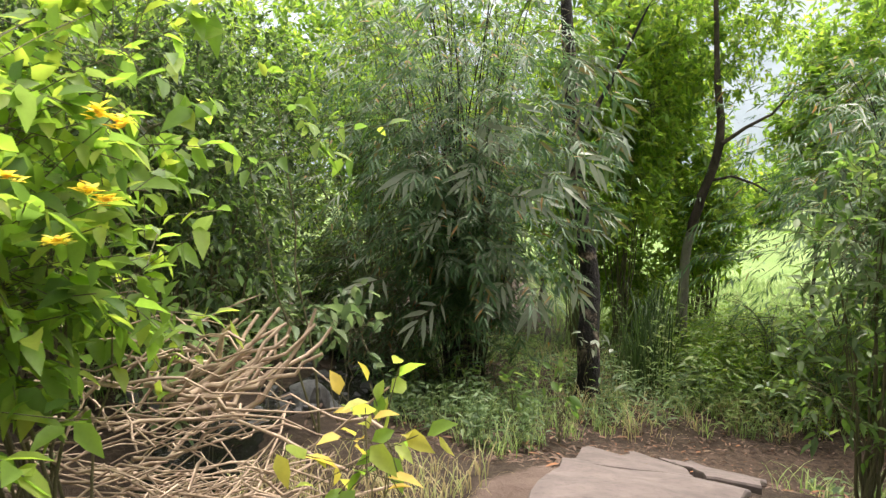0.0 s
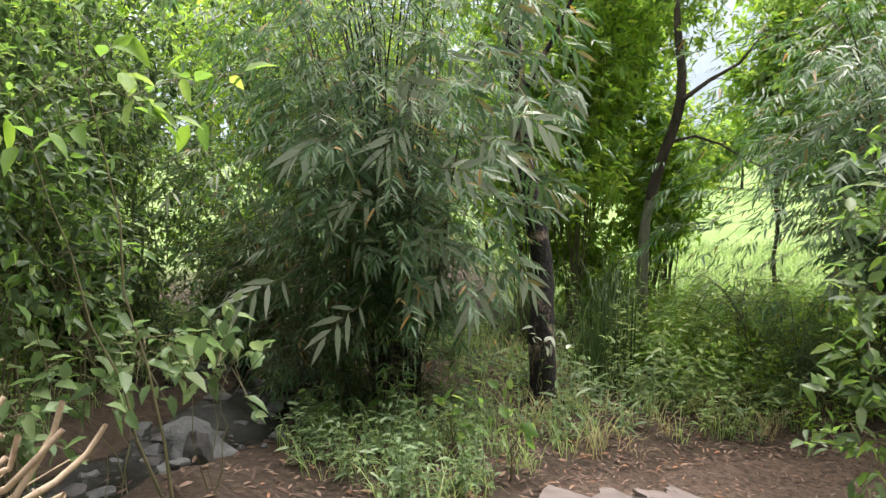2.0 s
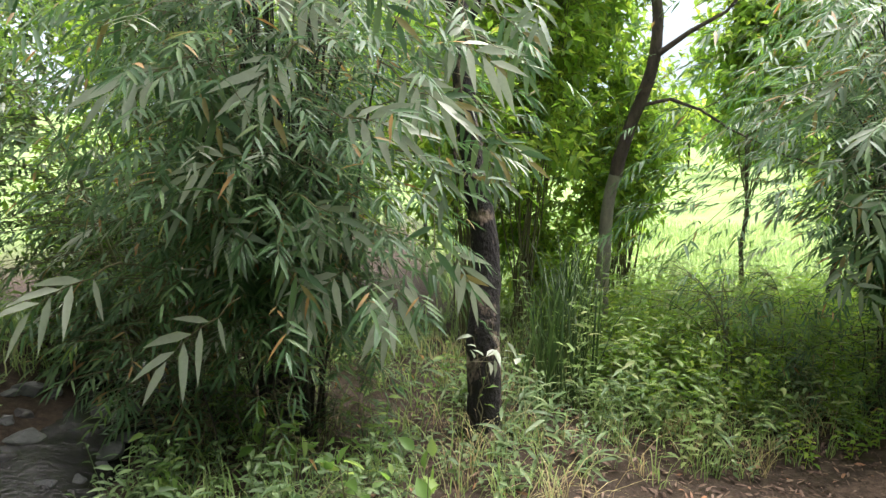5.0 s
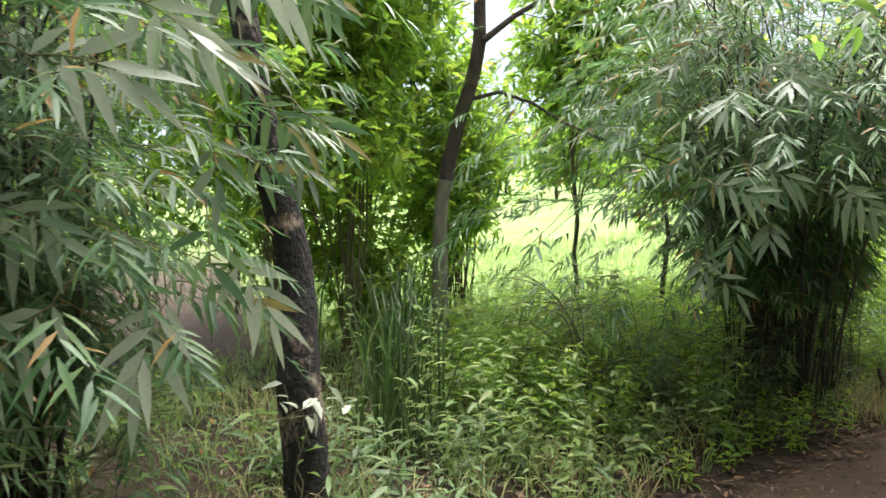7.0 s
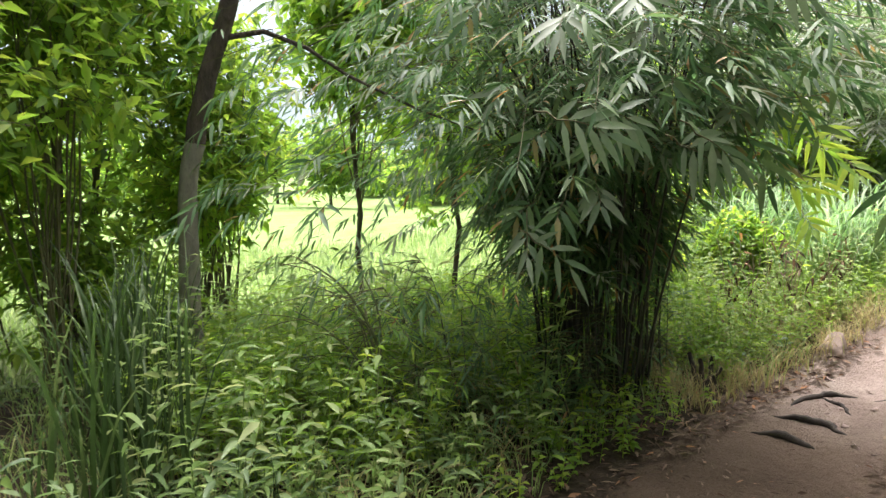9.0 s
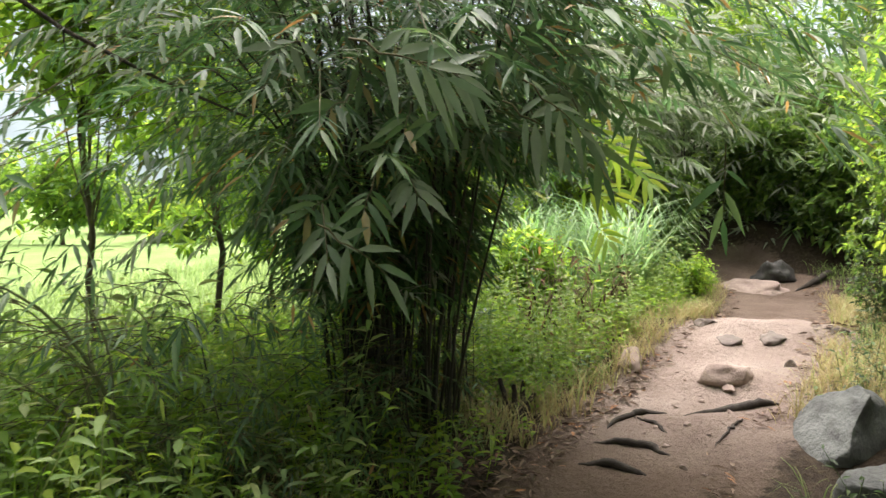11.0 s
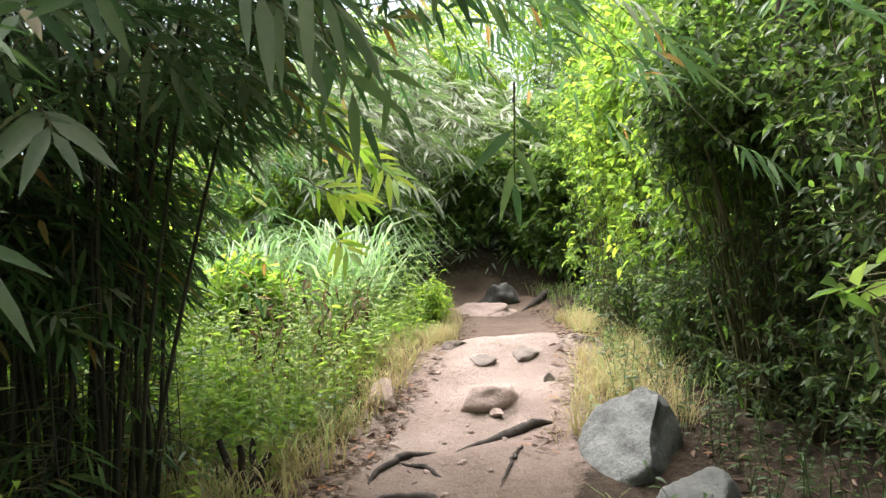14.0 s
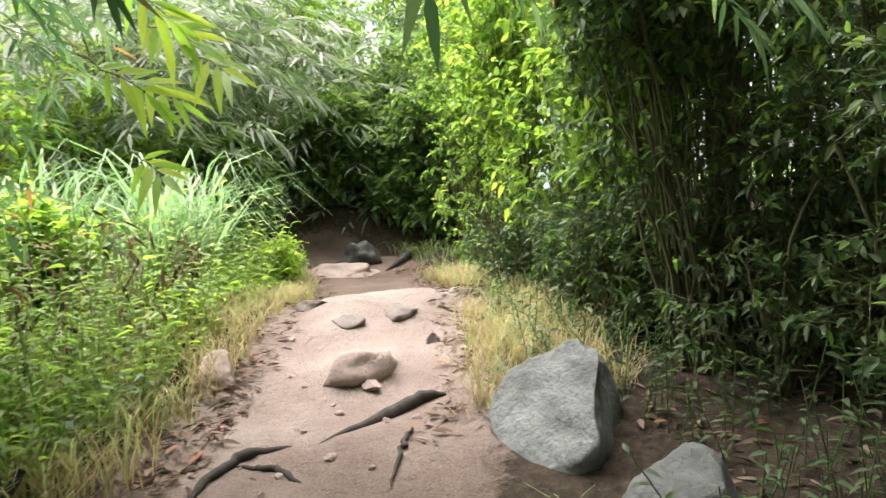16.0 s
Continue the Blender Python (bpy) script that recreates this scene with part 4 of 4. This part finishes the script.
def build_stream():
    ys, across = np.linspace(3.2, 10.5, 150), np.linspace(-1, 1, 17)
    cx = -1.3 + 0.25 * np.sin(ys)
    X = cx[:, None] + across[None] * (0.42 + 0.08 * np.sin(ys * 3))[:, None]
    Y = np.repeat(ys[:, None], 17, 1)
    Z = land(X, Y) + 0.028 - 0.045 * np.abs(across[None]) ** 3 + 0.006 * np.sin(X * 21 + Y * 17) * np.sin(Y * 31 - X * 13)
    v = np.stack([X, Y, Z], -1).reshape(-1, 3)
    i, j = np.meshgrid(np.arange(149), np.arange(16), indexing="ij")
    q = np.stack([i * 17 + j, i * 17 + j + 1, (i + 1) * 17 + j + 1, (i + 1) * 17 + j], -1).reshape(-1, 4)
    m, n, l, b = material("stream_water")
    b.inputs["Base Color"].default_value = (0.008, 0.008, 0.007, 1)
    b.inputs["Roughness"].default_value = 0.08
    bump(n, l, b, noise_tex(n, l, 22, 4), 0.8, 0.03)
    tagged(mesh_np("water", v, [q], m, smooth=True), "shallow dark stream water among stones", "water", kind="structure")


build_stream()
for k in range(70):
    y = rng.uniform(5.0, 9.0)
    x = -1.3 + 0.25 * math.sin(y) + rng.normal(0, 0.36)
    s = rng.uniform(0.03, 0.12)
    tagged(rock("stream_stone", "wet grey stone in the stream bed", x, y, (s * 1.2, s, s * 0.7), M_ROCK_SHADE if k % 3 else M_ROCK_DARK, 0.3, turn=k * 40, seed=20 + k % 7, facets=3), group="stones in the stream")
rock("stream_stone", "large wet grey stone with a dark broken face in the stream", -1.15, 6.1, (0.34, 0.28, 0.26), M_ROCK_SHADE, 0.34, turn=20, seed=12, facets=4)
rock("stream_stone", "dark pointed stone standing in the stream", -0.98, 5.78, (0.13, 0.1, 0.26), M_ROCK_DARK, 0.3, turn=60, seed=14, facets=4)

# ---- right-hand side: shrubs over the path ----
# shade is put into leaf colour: near shrubs dark, farther ones lighter
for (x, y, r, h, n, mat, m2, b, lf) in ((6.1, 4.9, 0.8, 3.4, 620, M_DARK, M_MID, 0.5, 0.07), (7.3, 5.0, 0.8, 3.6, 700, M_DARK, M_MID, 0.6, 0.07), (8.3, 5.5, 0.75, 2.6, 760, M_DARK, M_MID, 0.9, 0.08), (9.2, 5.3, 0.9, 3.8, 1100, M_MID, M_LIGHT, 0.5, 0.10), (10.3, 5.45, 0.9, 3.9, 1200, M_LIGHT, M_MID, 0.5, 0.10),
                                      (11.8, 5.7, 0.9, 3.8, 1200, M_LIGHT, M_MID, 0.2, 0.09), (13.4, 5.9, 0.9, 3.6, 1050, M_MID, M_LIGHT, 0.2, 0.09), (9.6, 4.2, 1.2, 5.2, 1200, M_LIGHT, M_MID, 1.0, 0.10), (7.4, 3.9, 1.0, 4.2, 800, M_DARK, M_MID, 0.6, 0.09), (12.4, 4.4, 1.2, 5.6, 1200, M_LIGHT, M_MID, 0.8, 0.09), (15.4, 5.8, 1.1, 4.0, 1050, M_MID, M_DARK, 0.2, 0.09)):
    leafy("shrub", "dense green shrub crowding the edge of the path" if mat is not M_DARK else "small-leaved shrub beside the path, shade put into its dark leaf colour", "shrub", x, y, r, h, 30, n, 8, lf, 0.5, mat, base=b, mat2=m2, share2=0.35, lobes=13)
over = leafy("tree", "broad-leaved tree hanging over the path", "tree", 5.3, 4.9, 1.7, 4.8, 14, 600, 7, 0.13, 0.5, M_LIGHT, base=2.6, trunk=0.06, mat2=M_MID, share2=0.4, lobes=9)
leafy("sapling", "young broad-leaved sprig beside the path", "sapling", 5.5, 5.95, 0.16, 1.3, 3, 6, 5, 0.11, 0.5, M_MID, base=1.0, lobes=4, stem_r=0.006, clear=False)

for a, b, n, m in (((4.9, 5.2, 1.5), (3.9, 6.45, 1.05), 60, M_MID), ((5.0, 5.2, 1.3), (4.3, 6.4, 0.85), 60, M_LIGHT), ((5.3, 5.2, 1.6), (4.9, 6.6, 1.0), 60, M_MID)):
    leafy_bough(over, a, b, n, 0.12, 0.5, m)

# ---- left edge of the path: bright bushes, cane grass, dead stems ----
leafy("bush", "pale yellow-green bush beside the path", "bush", 12.7, 8.35, 0.45, 0.75, 12, 300, 8, 0.08, 0.4, M_LIGHT, base=0.05)
for (x, y, r, h) in ((9.8, 11.3, 1.1, 1.9), (12.5, 12.0, 1.4, 3.0), (14.4, 10.8, 1.0, 2.6), (8.4, 10.6, 0.7, 1.3), (10.5, 9.9, 0.6, 1.1)):
    leafy("bush", "bright green bush in open light", "bush", x, y, r, h, 16, 650, 7, 0.13, 0.4, M_LIGHT, base=0.1, mat2=M_MID, share2=0.2, lobes=9)
for k in range(16):
    cx, cy = min(11.3 + rng.normal(0.5, 0.8), 12.7), max(9.75 + rng.normal(0, 0.5), 9.15)
    x, y = rng.normal(cx, 0.12, 5), rng.normal(cy, 0.12, 5)
    tagged(blades("cane_grass", "tall arching cane grass tuft with long pale blades", x, y, 11, rng.uniform(1.2, 2.2), 0.03, M_CANE, 0.6, 0.75), category="grass", group="cane grass beside the path")
for (x, y, h) in ((9.3, 8.75, 0.9), (9.5, 8.9, 1.0), (9.9, 8.6, 0.7), (8.9, 9.0, 0.85), (9.7, 9.2, 1.1), (10.4, 8.7, 0.7), (8.5, 9.1, 0.7), (9.1, 9.3, 1.0), (10.9, 8.9, 0.8)):
    dead = tagged(new("dead_weed"), "dead brown weed stalk with withered leaves", "weed")
    dead.location = (x, y, float(land(x, y)))
    for k in range(4):
        tube_mesh("stalk", [bend((0, 0, -0.02), (rng.normal(0, 0.12), rng.normal(0, 0.12), h * rng.uniform(0.7, 1.1)), 0, 6, 0.01)], [np.linspace(0.007, 0.003, 6)], M_TWIG, dead, 5)
    p = np.stack([rng.normal(0, 0.1, 26), rng.normal(0, 0.1, 26), rng.uniform(0.2, 1, 26) * h], -1)
    leaf_mesh("withered_foliage", p, rng.normal(0, 1, (26, 3)) - np.array([0, 0, 0.8]), rng.normal(0, 1, (26, 3)), 0.13, 0.03, M_LITTER, dead, 0.3)

# ---- rocks, roots, stump ----
rock("boulder", "grey angular boulder with a smooth sloping face beside the path", 7.62, 6.4, (0.42, 0.39, 0.4), M_ROCK, 0.44, 0.2, seed=36, facets=5, cuts_n=4, planes=[((-0.4, 0.62, 0.66), 0.3), ((-0.45, -0.88, 0.1), 0.42), ((-0.85, 0.5, 0.1), 0.6)])
rock("boulder", "smaller dark grey rounded boulder beside the path", 6.98, 6.2, (0.27, 0.24, 0.26), M_ROCK_SHADE, 0.36, 0.12, turn=10, seed=5, facets=4, cuts_n=6)
rock("rock", "earth-covered rock worn into the path", 8.9, 7.35, (0.27, 0.24, 0.16), M_ROCK_TAN, 0.7, 0.15, seed=8, facets=4, cuts_n=2)
rock("rock", "small stone leaning on the worn rock", 8.62, 7.25, (0.08, 0.07, 0.05), M_ROCK_TAN, 0.3, 0.1, seed=4)
rock("rock", "earthy stone at the path edge", 8.9, 8.15, (0.19, 0.16, 0.15), M_ROCK_TAN, 0.35, seed=9, facets=4)
for x, y, sx, sy in ((9.75, 7.45, 0.15, 0.13), (9.95, 7.05, 0.17, 0.12), (10.35, 6.5, 0.16, 0.14), (10.3, 7.7, 0.2, 0.16), (9.4, 6.85, 0.06, 0.05)):
    tagged(rock("rock", "earthy stone half buried in the crest of the path", x, y, (sx, sy, 0.1), M_ROCK_PATH, 0.85, 0.25, turn=x * 90, seed=int(x * 10), facets=4, cuts_n=6), group="stones in the crest")
rock("rock", "dark rock in the path at the bend", 15.2, 7.6, (0.36, 0.32, 0.3), M_ROCK_DARK, 0.3, 0.3, seed=17, facets=4, cuts_n=16)
rock("rock", "flat grey rock before the dark rock at the bend", 14.4, 7.8, (0.5, 0.5, 0.16), M_ROCK_TAN, 0.6, 0.35, seed=21, facets=4, cuts_n=3)
for k in range(34):
    x = rng.uniform(6.6, 10.2)
    y = 7.5 + rng.normal(0, 0.45)
    s = rng.uniform(0.012, 0.035)
    stone = rock("pebble", "small pale pebble on the path", x, y, (s * 1.3, s, s * 0.7), M_ROCK_TAN, 0.35, seed=60 + k % 5, facets=2, turn=k * 30)
    tagged(stone, group="pebbles on the path")


def path_slab(label, outline, top, thick):
    """A worn stone with a broken outline that follows the slope."""
    pts = []
    for (ax, ay), (bx, by) in zip(outline, outline[1:] + outline[:1]):
        for k in range(5):
            f = k / 5
            pts.append((ax + (bx - ax) * f + rng.normal(0, 0.012), ay + (by - ay) * f + rng.normal(0, 0.012)))
    cx, cy = sum(p[0] for p in pts) / len(pts), sum(p[1] for p in pts) / len(pts)
    bm = bmesh.new()
    rings = []
    for shrink, drop in ((1.02, -thick), (1.0, -0.015), (0.985, 0.0), (0.8, 0.002), (0.55, 0.004), (0.28, 0.003)):
        ring = []
        for px, py in pts:
            qx, qy = cx + (px - cx) * shrink, cy + (py - cy) * shrink
            ring.append(bm.verts.new((qx, qy, float(land(qx, qy)) + top + drop + 0.012 * math.sin(qx * 9 + qy * 5))))
        rings.append(ring)
    for a, b in zip(rings, rings[1:]):
        for k in range(len(pts)):
            m = (k + 1) % len(pts)
            bm.faces.new((a[k], a[m], b[m], b[k]))
    mid = bm.verts.new((cx, cy, float(land(cx, cy)) + top + 0.008))
    for k in range(len(pts)):
        bm.faces.new((rings[-1][k], rings[-1][(k + 1) % len(pts)], mid))
    bmesh.ops.recalc_face_normals(bm, faces=bm.faces)
    tagged(part("slab", bm, M_ROCK_PATH, None), label, "slab", group="slabs at the step")


path_slab("broad pale stone at the head of the step", [(0.7, 3.3), (1.7, 3.2), (2.3, 4.4), (2.05, 4.75), (1.55, 4.68), (1.1, 4.8), (0.9, 4.1)], 0.05, 0.2)
path_slab("pale broken stone of the step", [(1.12, 4.85), (1.6, 4.72), (2.05, 4.8), (2.1, 5.5), (1.88, 5.95), (1.68, 5.6), (1.42, 5.85)], 0.05, 0.25)
path_slab("pale jagged stone below the step", [(2.15, 5.5), (2.12, 4.8), (2.4, 4.5), (2.75, 5.3), (2.85, 6.0), (2.52, 6.5), (2.35, 6.1), (2.12, 6.15)], 0.06, 0.25)


def root(label, pts, r):
    pts = np.array([(x, y, float(land(x, y)) + h) for x, y, h in pts])
    line = np.stack([np.interp(np.linspace(0, 1, 16), np.linspace(0, 1, len(pts)), pts[:, i]) for i in range(3)], -1)
    line[1:-1] += rng.normal(0, 0.007, (14, 3)) * np.array([1, 1, 0.5])
    tagged(tube_mesh("tree_root", [line], [0.72 * r * np.sin(np.linspace(0.12, 2.9, 16) ** 1.15 / 2.9 ** 0.15) * (1 + rng.normal(0, 0.08, 16)) + 0.003], M_ROOT, None, 7), label, "root")


root("dark root crossing the path", [(7.95, 7.55, -0.015), (8.1, 7.3, 0.0), (8.3, 7.1, 0.01), (8.42, 6.98, 0.03), (8.45, 6.85, 0.0)], 0.05)
root("dark forked root in the path", [(7.45, 7.95, -0.015), (7.7, 7.93, 0.01), (7.95, 7.8, 0.015), (8.0, 7.6, -0.01)], 0.035)
root("thin side branch of a root in the path", [(7.85, 7.85, 0.0), (7.75, 7.65, 0.01), (7.6, 7.5, -0.01)], 0.02)
root("dark root lying in the path", [(7.15, 7.95, -0.01), (7.25, 7.75, 0.02), (7.3, 7.55, 0.01), (7.2, 7.4, -0.01)], 0.04)
root("dark root in the trodden soil", [(6.75, 7.9, -0.01), (6.85, 7.7, 0.02), (6.8, 7.45, -0.01)], 0.045)
root("thin stick on the path", [(7.45, 7.15, 0.01), (7.75, 7.1, 0.012), (7.95, 7.05, 0.01)], 0.012)
root("dark root at the bend of the path", [(14.4, 7.2, 0.0), (14.9, 7.0, 0.06), (15.6, 6.8, 0.08), (16.0, 6.7, 0.0)], 0.08)
root("root across the step of the path", [(1.9, 5.9, 0.0), (2.3, 5.85, 0.03), (2.7, 6.0, 0.0)], 0.03)

stump = tagged(new("stump"), "dark broken shoots of a small stump beside the path", "stump")
stump.location = (7.3, 8.6, float(land(7.3, 8.6)))
for k in range(4):
    a = k * 1.7
    tube_mesh("shoot", [bend((0.04 * math.cos(a), 0.04 * math.sin(a), -0.04), (0.14 * math.cos(a), 0.14 * math.sin(a), rng.uniform(0.16, 0.32)), 0.02, 6, 0.008)], [np.linspace(0.028, 0.018, 6)], M_ROOT, stump, 7)

# dark leaves stand in for the shade below the shrub wall
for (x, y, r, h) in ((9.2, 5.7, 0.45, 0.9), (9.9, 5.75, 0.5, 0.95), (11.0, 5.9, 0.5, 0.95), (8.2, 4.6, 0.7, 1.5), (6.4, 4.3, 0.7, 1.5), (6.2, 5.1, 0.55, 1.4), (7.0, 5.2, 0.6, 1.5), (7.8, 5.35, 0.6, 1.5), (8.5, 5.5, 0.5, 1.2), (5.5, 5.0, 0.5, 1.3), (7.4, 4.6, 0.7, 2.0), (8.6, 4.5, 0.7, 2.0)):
    tagged(leafy("shrub", "low shrub under the taller shrubs, leaf colour darkened for shade", "shrub", x, y, r, h, 12, 380, 7, 0.065, 0.42, M_DARK, base=0.0, mat2=M_MID, share2=0.2, lobes=8), group="low shrubs beside the path")

# ---- undergrowth ----
def off_stream(x, y, d):
    return (np.abs(x + 1.3 - 0.25 * np.sin(y)) > 0.6) & ((x + 0.7 * (y - 5.87) > -0.3) | (y > 7.2) | (x < -2.1))


herb_carpet("undergrowth", "mixed low green weeds on the woodland floor", 3800, (-3, 15, 2.6, 12), lambda x, y, d: (d > 0.85) & off_stream(x, y, d) & ~((x > 4.8) & (y < 6.3)) & (rng.uniform(0, 1, len(d)) < 0.25 + 0.3 * d) & patch(y, x, -0.05), 0.09, 0.4, M_HERB, 0.26)
herb_carpet("undergrowth", "fresh pale weeds beside the stream", 300, (-0.9, 1.0, 4.9, 7.0), lambda x, y, d: (d > 0.7) & off_stream(x, y, d) & patch(x * 2, y * 2, -0.3), 0.10, 0.27, M_HERB, 0.38, 10)
herb_carpet("undergrowth", "taller leafy weeds", 800, (-3, 14, 6.0, 12.5), lambda x, y, d: (d > 1.7) & off_stream(x, y, d) & (y > 6.4) & patch(x, y, 0.15), 0.12, 0.34, M_MID, 0.5, 11)
herb_carpet("undergrowth", "bright sunlit weeds along the path", 900, (7.4, 13, 8.2, 10.8), lambda x, y, d: d > 0.95, 0.09, 0.36, M_LIGHT, 0.4, 10)
# light leaf colour makes up for sunlight missing on these weeds
herb_carpet("undergrowth", "tall straggling weeds in drifts along the path", 420, (7.6, 12.5, 8.4, 10.4), lambda x, y, d: (d > 1.1) & patch(x * 1.3, y, 0.2), 0.11, 0.3, M_LIGHT, 0.95, 16)
herb_carpet("undergrowth", "bright leafy weeds before the meadow", 1300, (3, 9, 9.6, 13.5), lambda x, y, d: d > 1.3, 0.13, 0.34, M_LIGHT, 0.6, 10)
herb_carpet("undergrowth", "pale narrow-leaved weeds between the trees", 260, (1.6, 6.0, 7.4, 11.0), lambda x, y, d: (d > 1.15) & patch(x, y, 0.1), 0.15, 0.22, M_HERB, 0.55, 12)
herb_carpet("undergrowth", "star-leaved bamboo seedlings between the trees", 150, (1.5, 6.4, 6.9, 10.2), lambda x, y, d: (d > 1.0) & patch(x * 1.4, y, -0.1), 0.24, 0.17, M_HERB, 0.5, 9)
herb_carpet("undergrowth", "tall straggling weeds before the meadow", 300, (2.6, 6.0, 8.6, 11.6), lambda x, y, d: (d > 1.3) & patch(x, y * 1.3, -0.2), 0.14, 0.28, M_GRASS, 1.05, 15)
# grass tone chosen lighter, for sun that the bamboo crown blocks
herb_carpet("undergrowth", "pale weeds along the path, colour lightened in place of sunlight", 800, (7.6, 12.5, 8.3, 10.4), lambda x, y, d: d > 1.0, 0.08, 0.34, M_GRASS, 0.8, 13)
herb_carpet("undergrowth", "leafy pale weeds before the bamboo clump", 130, (3.3, 5.6, 8.0, 9.8), lambda x, y, d: (d > 1.0) & patch(x * 1.6, y * 1.2, -0.2), 0.13, 0.3, M_GRASS, 0.6, 11)
herb_carpet("undergrowth", "bright leafy weeds at the edge of the meadow", 260, (3.4, 5.8, 8.8, 11.0), lambda x, y, d: (d > 1.2) & patch(x * 1.3, y * 1.5, -0.3), 0.12, 0.32, M_LIGHT, 0.75, 12)
# these weeds take the dark leaf colour in place of shade
herb_carpet("undergrowth", "leafy weeds under the shrubs, leaf colour darkened for shade", 800, (5.2, 13, 4.2, 6.4), lambda x, y, d: d > 0.95, 0.065, 0.34, M_DARK, 0.4, 9)
herb_carpet("undergrowth", "leafy weeds under the trees beyond the stream", 900, (-8, -2.0, 5, 13), lambda x, y, d: off_stream(x, y, d), 0.15, 0.4, M_MID, 0.55, 9)
herb_carpet("undergrowth", "fresh green seedlings at the foot of the bamboo", 75, (4.6, 7.2, 8.0, 8.9), lambda x, y, d: d > 0.75, 0.09, 0.42, M_LIGHT, 0.3, 10)
x, y = scatter(2600, -3, 16, 4.8, 12.8, lambda x, y, d: (d > 0.9) & off_stream(x, y, d) & ~((x > 4.8) & (x < 8.6) & (y < 6.4)))
blades("grass", "thin green and straw grass tufts", x, y, 8, 0.38, 0.007, M_GRASS, 0.7, 0.6)
x, y = scatter(300, 1.9, 4.4, 8.7, 11.6, lambda x, y, d: (d > 1.3) & ((np.hypot(x - 2.65, y - 9.3) < 0.42) | (np.hypot(x - 3.1, y - 10.4) < 0.4) | (np.hypot(x - 2.2, y - 9.9) < 0.3)))
blades("reed_grass", "upright green reed grass below the trees", x, y, 5, 1.75, 0.02, M_DARK, 0.3, 0.4)
x, y = scatter(2300, 6.8, 14, 5.6, 10, lambda x, y, d: (d > 0.72) & (d < np.where(y < 7, np.where(x < 8, 1.1, 1.5), 2.3)))
blades("dry_grass", "dry straw-coloured grass along the path edge", x, y, 10, 0.34, 0.006, M_DRY, 0.8, 0.6)
x, y = scatter(2200, 2, 22, 12.6, 24, lambda x, y, d: d > 1)
blades("meadow_grass", "bright meadow grass in open light", x, y, 8, 0.5, 0.02, M_MEADOW, 0.6, 0.5, 0.18)
x, y = scatter(380, 1.4, 6.6, 6.6, 10.5, lambda x, y, d: (d > 0.8) & patch(x * 1.2, y * 1.7, 0.0))
blades("dry_grass", "dead straw stalks among the weeds", x, y, 6, 0.5, 0.006, M_DRY, 0.9, 0.7)
x, y = scatter(260, -1.2, 1.6, 1.8, 4.2, lambda x, y, d: (d > 0.75))
blades("dry_grass", "dry grass at the edge of the step", x, y, 8, 0.3, 0.006, M_DRY, 0.7, 0.6)


def litter(n, area, keep, size):
    x, y = scatter(n, *area, keep)
    m = len(x)
    p = np.stack([x, y, land(x, y) + rng.uniform(0.004, 0.03, m)], -1)
    a = rng.uniform(0, 6.28, m)
    d = np.stack([np.cos(a), np.sin(a), rng.normal(0, 0.15, m)], -1)
    L = size * rng.uniform(0.4, 1.3, m)
    ob = leaf_mesh("leaf_litter", p, d, np.array([0, 0, 1.0]) + rng.normal(0, 0.35, (m, 3)), L, L * rng.uniform(0.14, 0.34, m), M_LITTER, None, 0.05, 0.2)
    tagged(ob, "dry brown fallen leaves on the ground", "leaf litter", kind="stuff")


litter(22000, (-2, 15, 4.6, 11), lambda x, y, d: (d > 0.5) & (rng.uniform(0, 1, len(d)) < 1.3 - 0.35 * d), 0.095)
litter(3000, (1.6, 6.2, 4.8, 9), lambda x, y, d: d < 0.75, 0.06)
litter(1600, (6.0, 9.4, 7.9, 9.2), lambda x, y, d: (d > 0.45) & (d < 1.3), 0.09)
litter(600, (0.6, 14, 3, 9), lambda x, y, d: d < 0.7, 0.045)
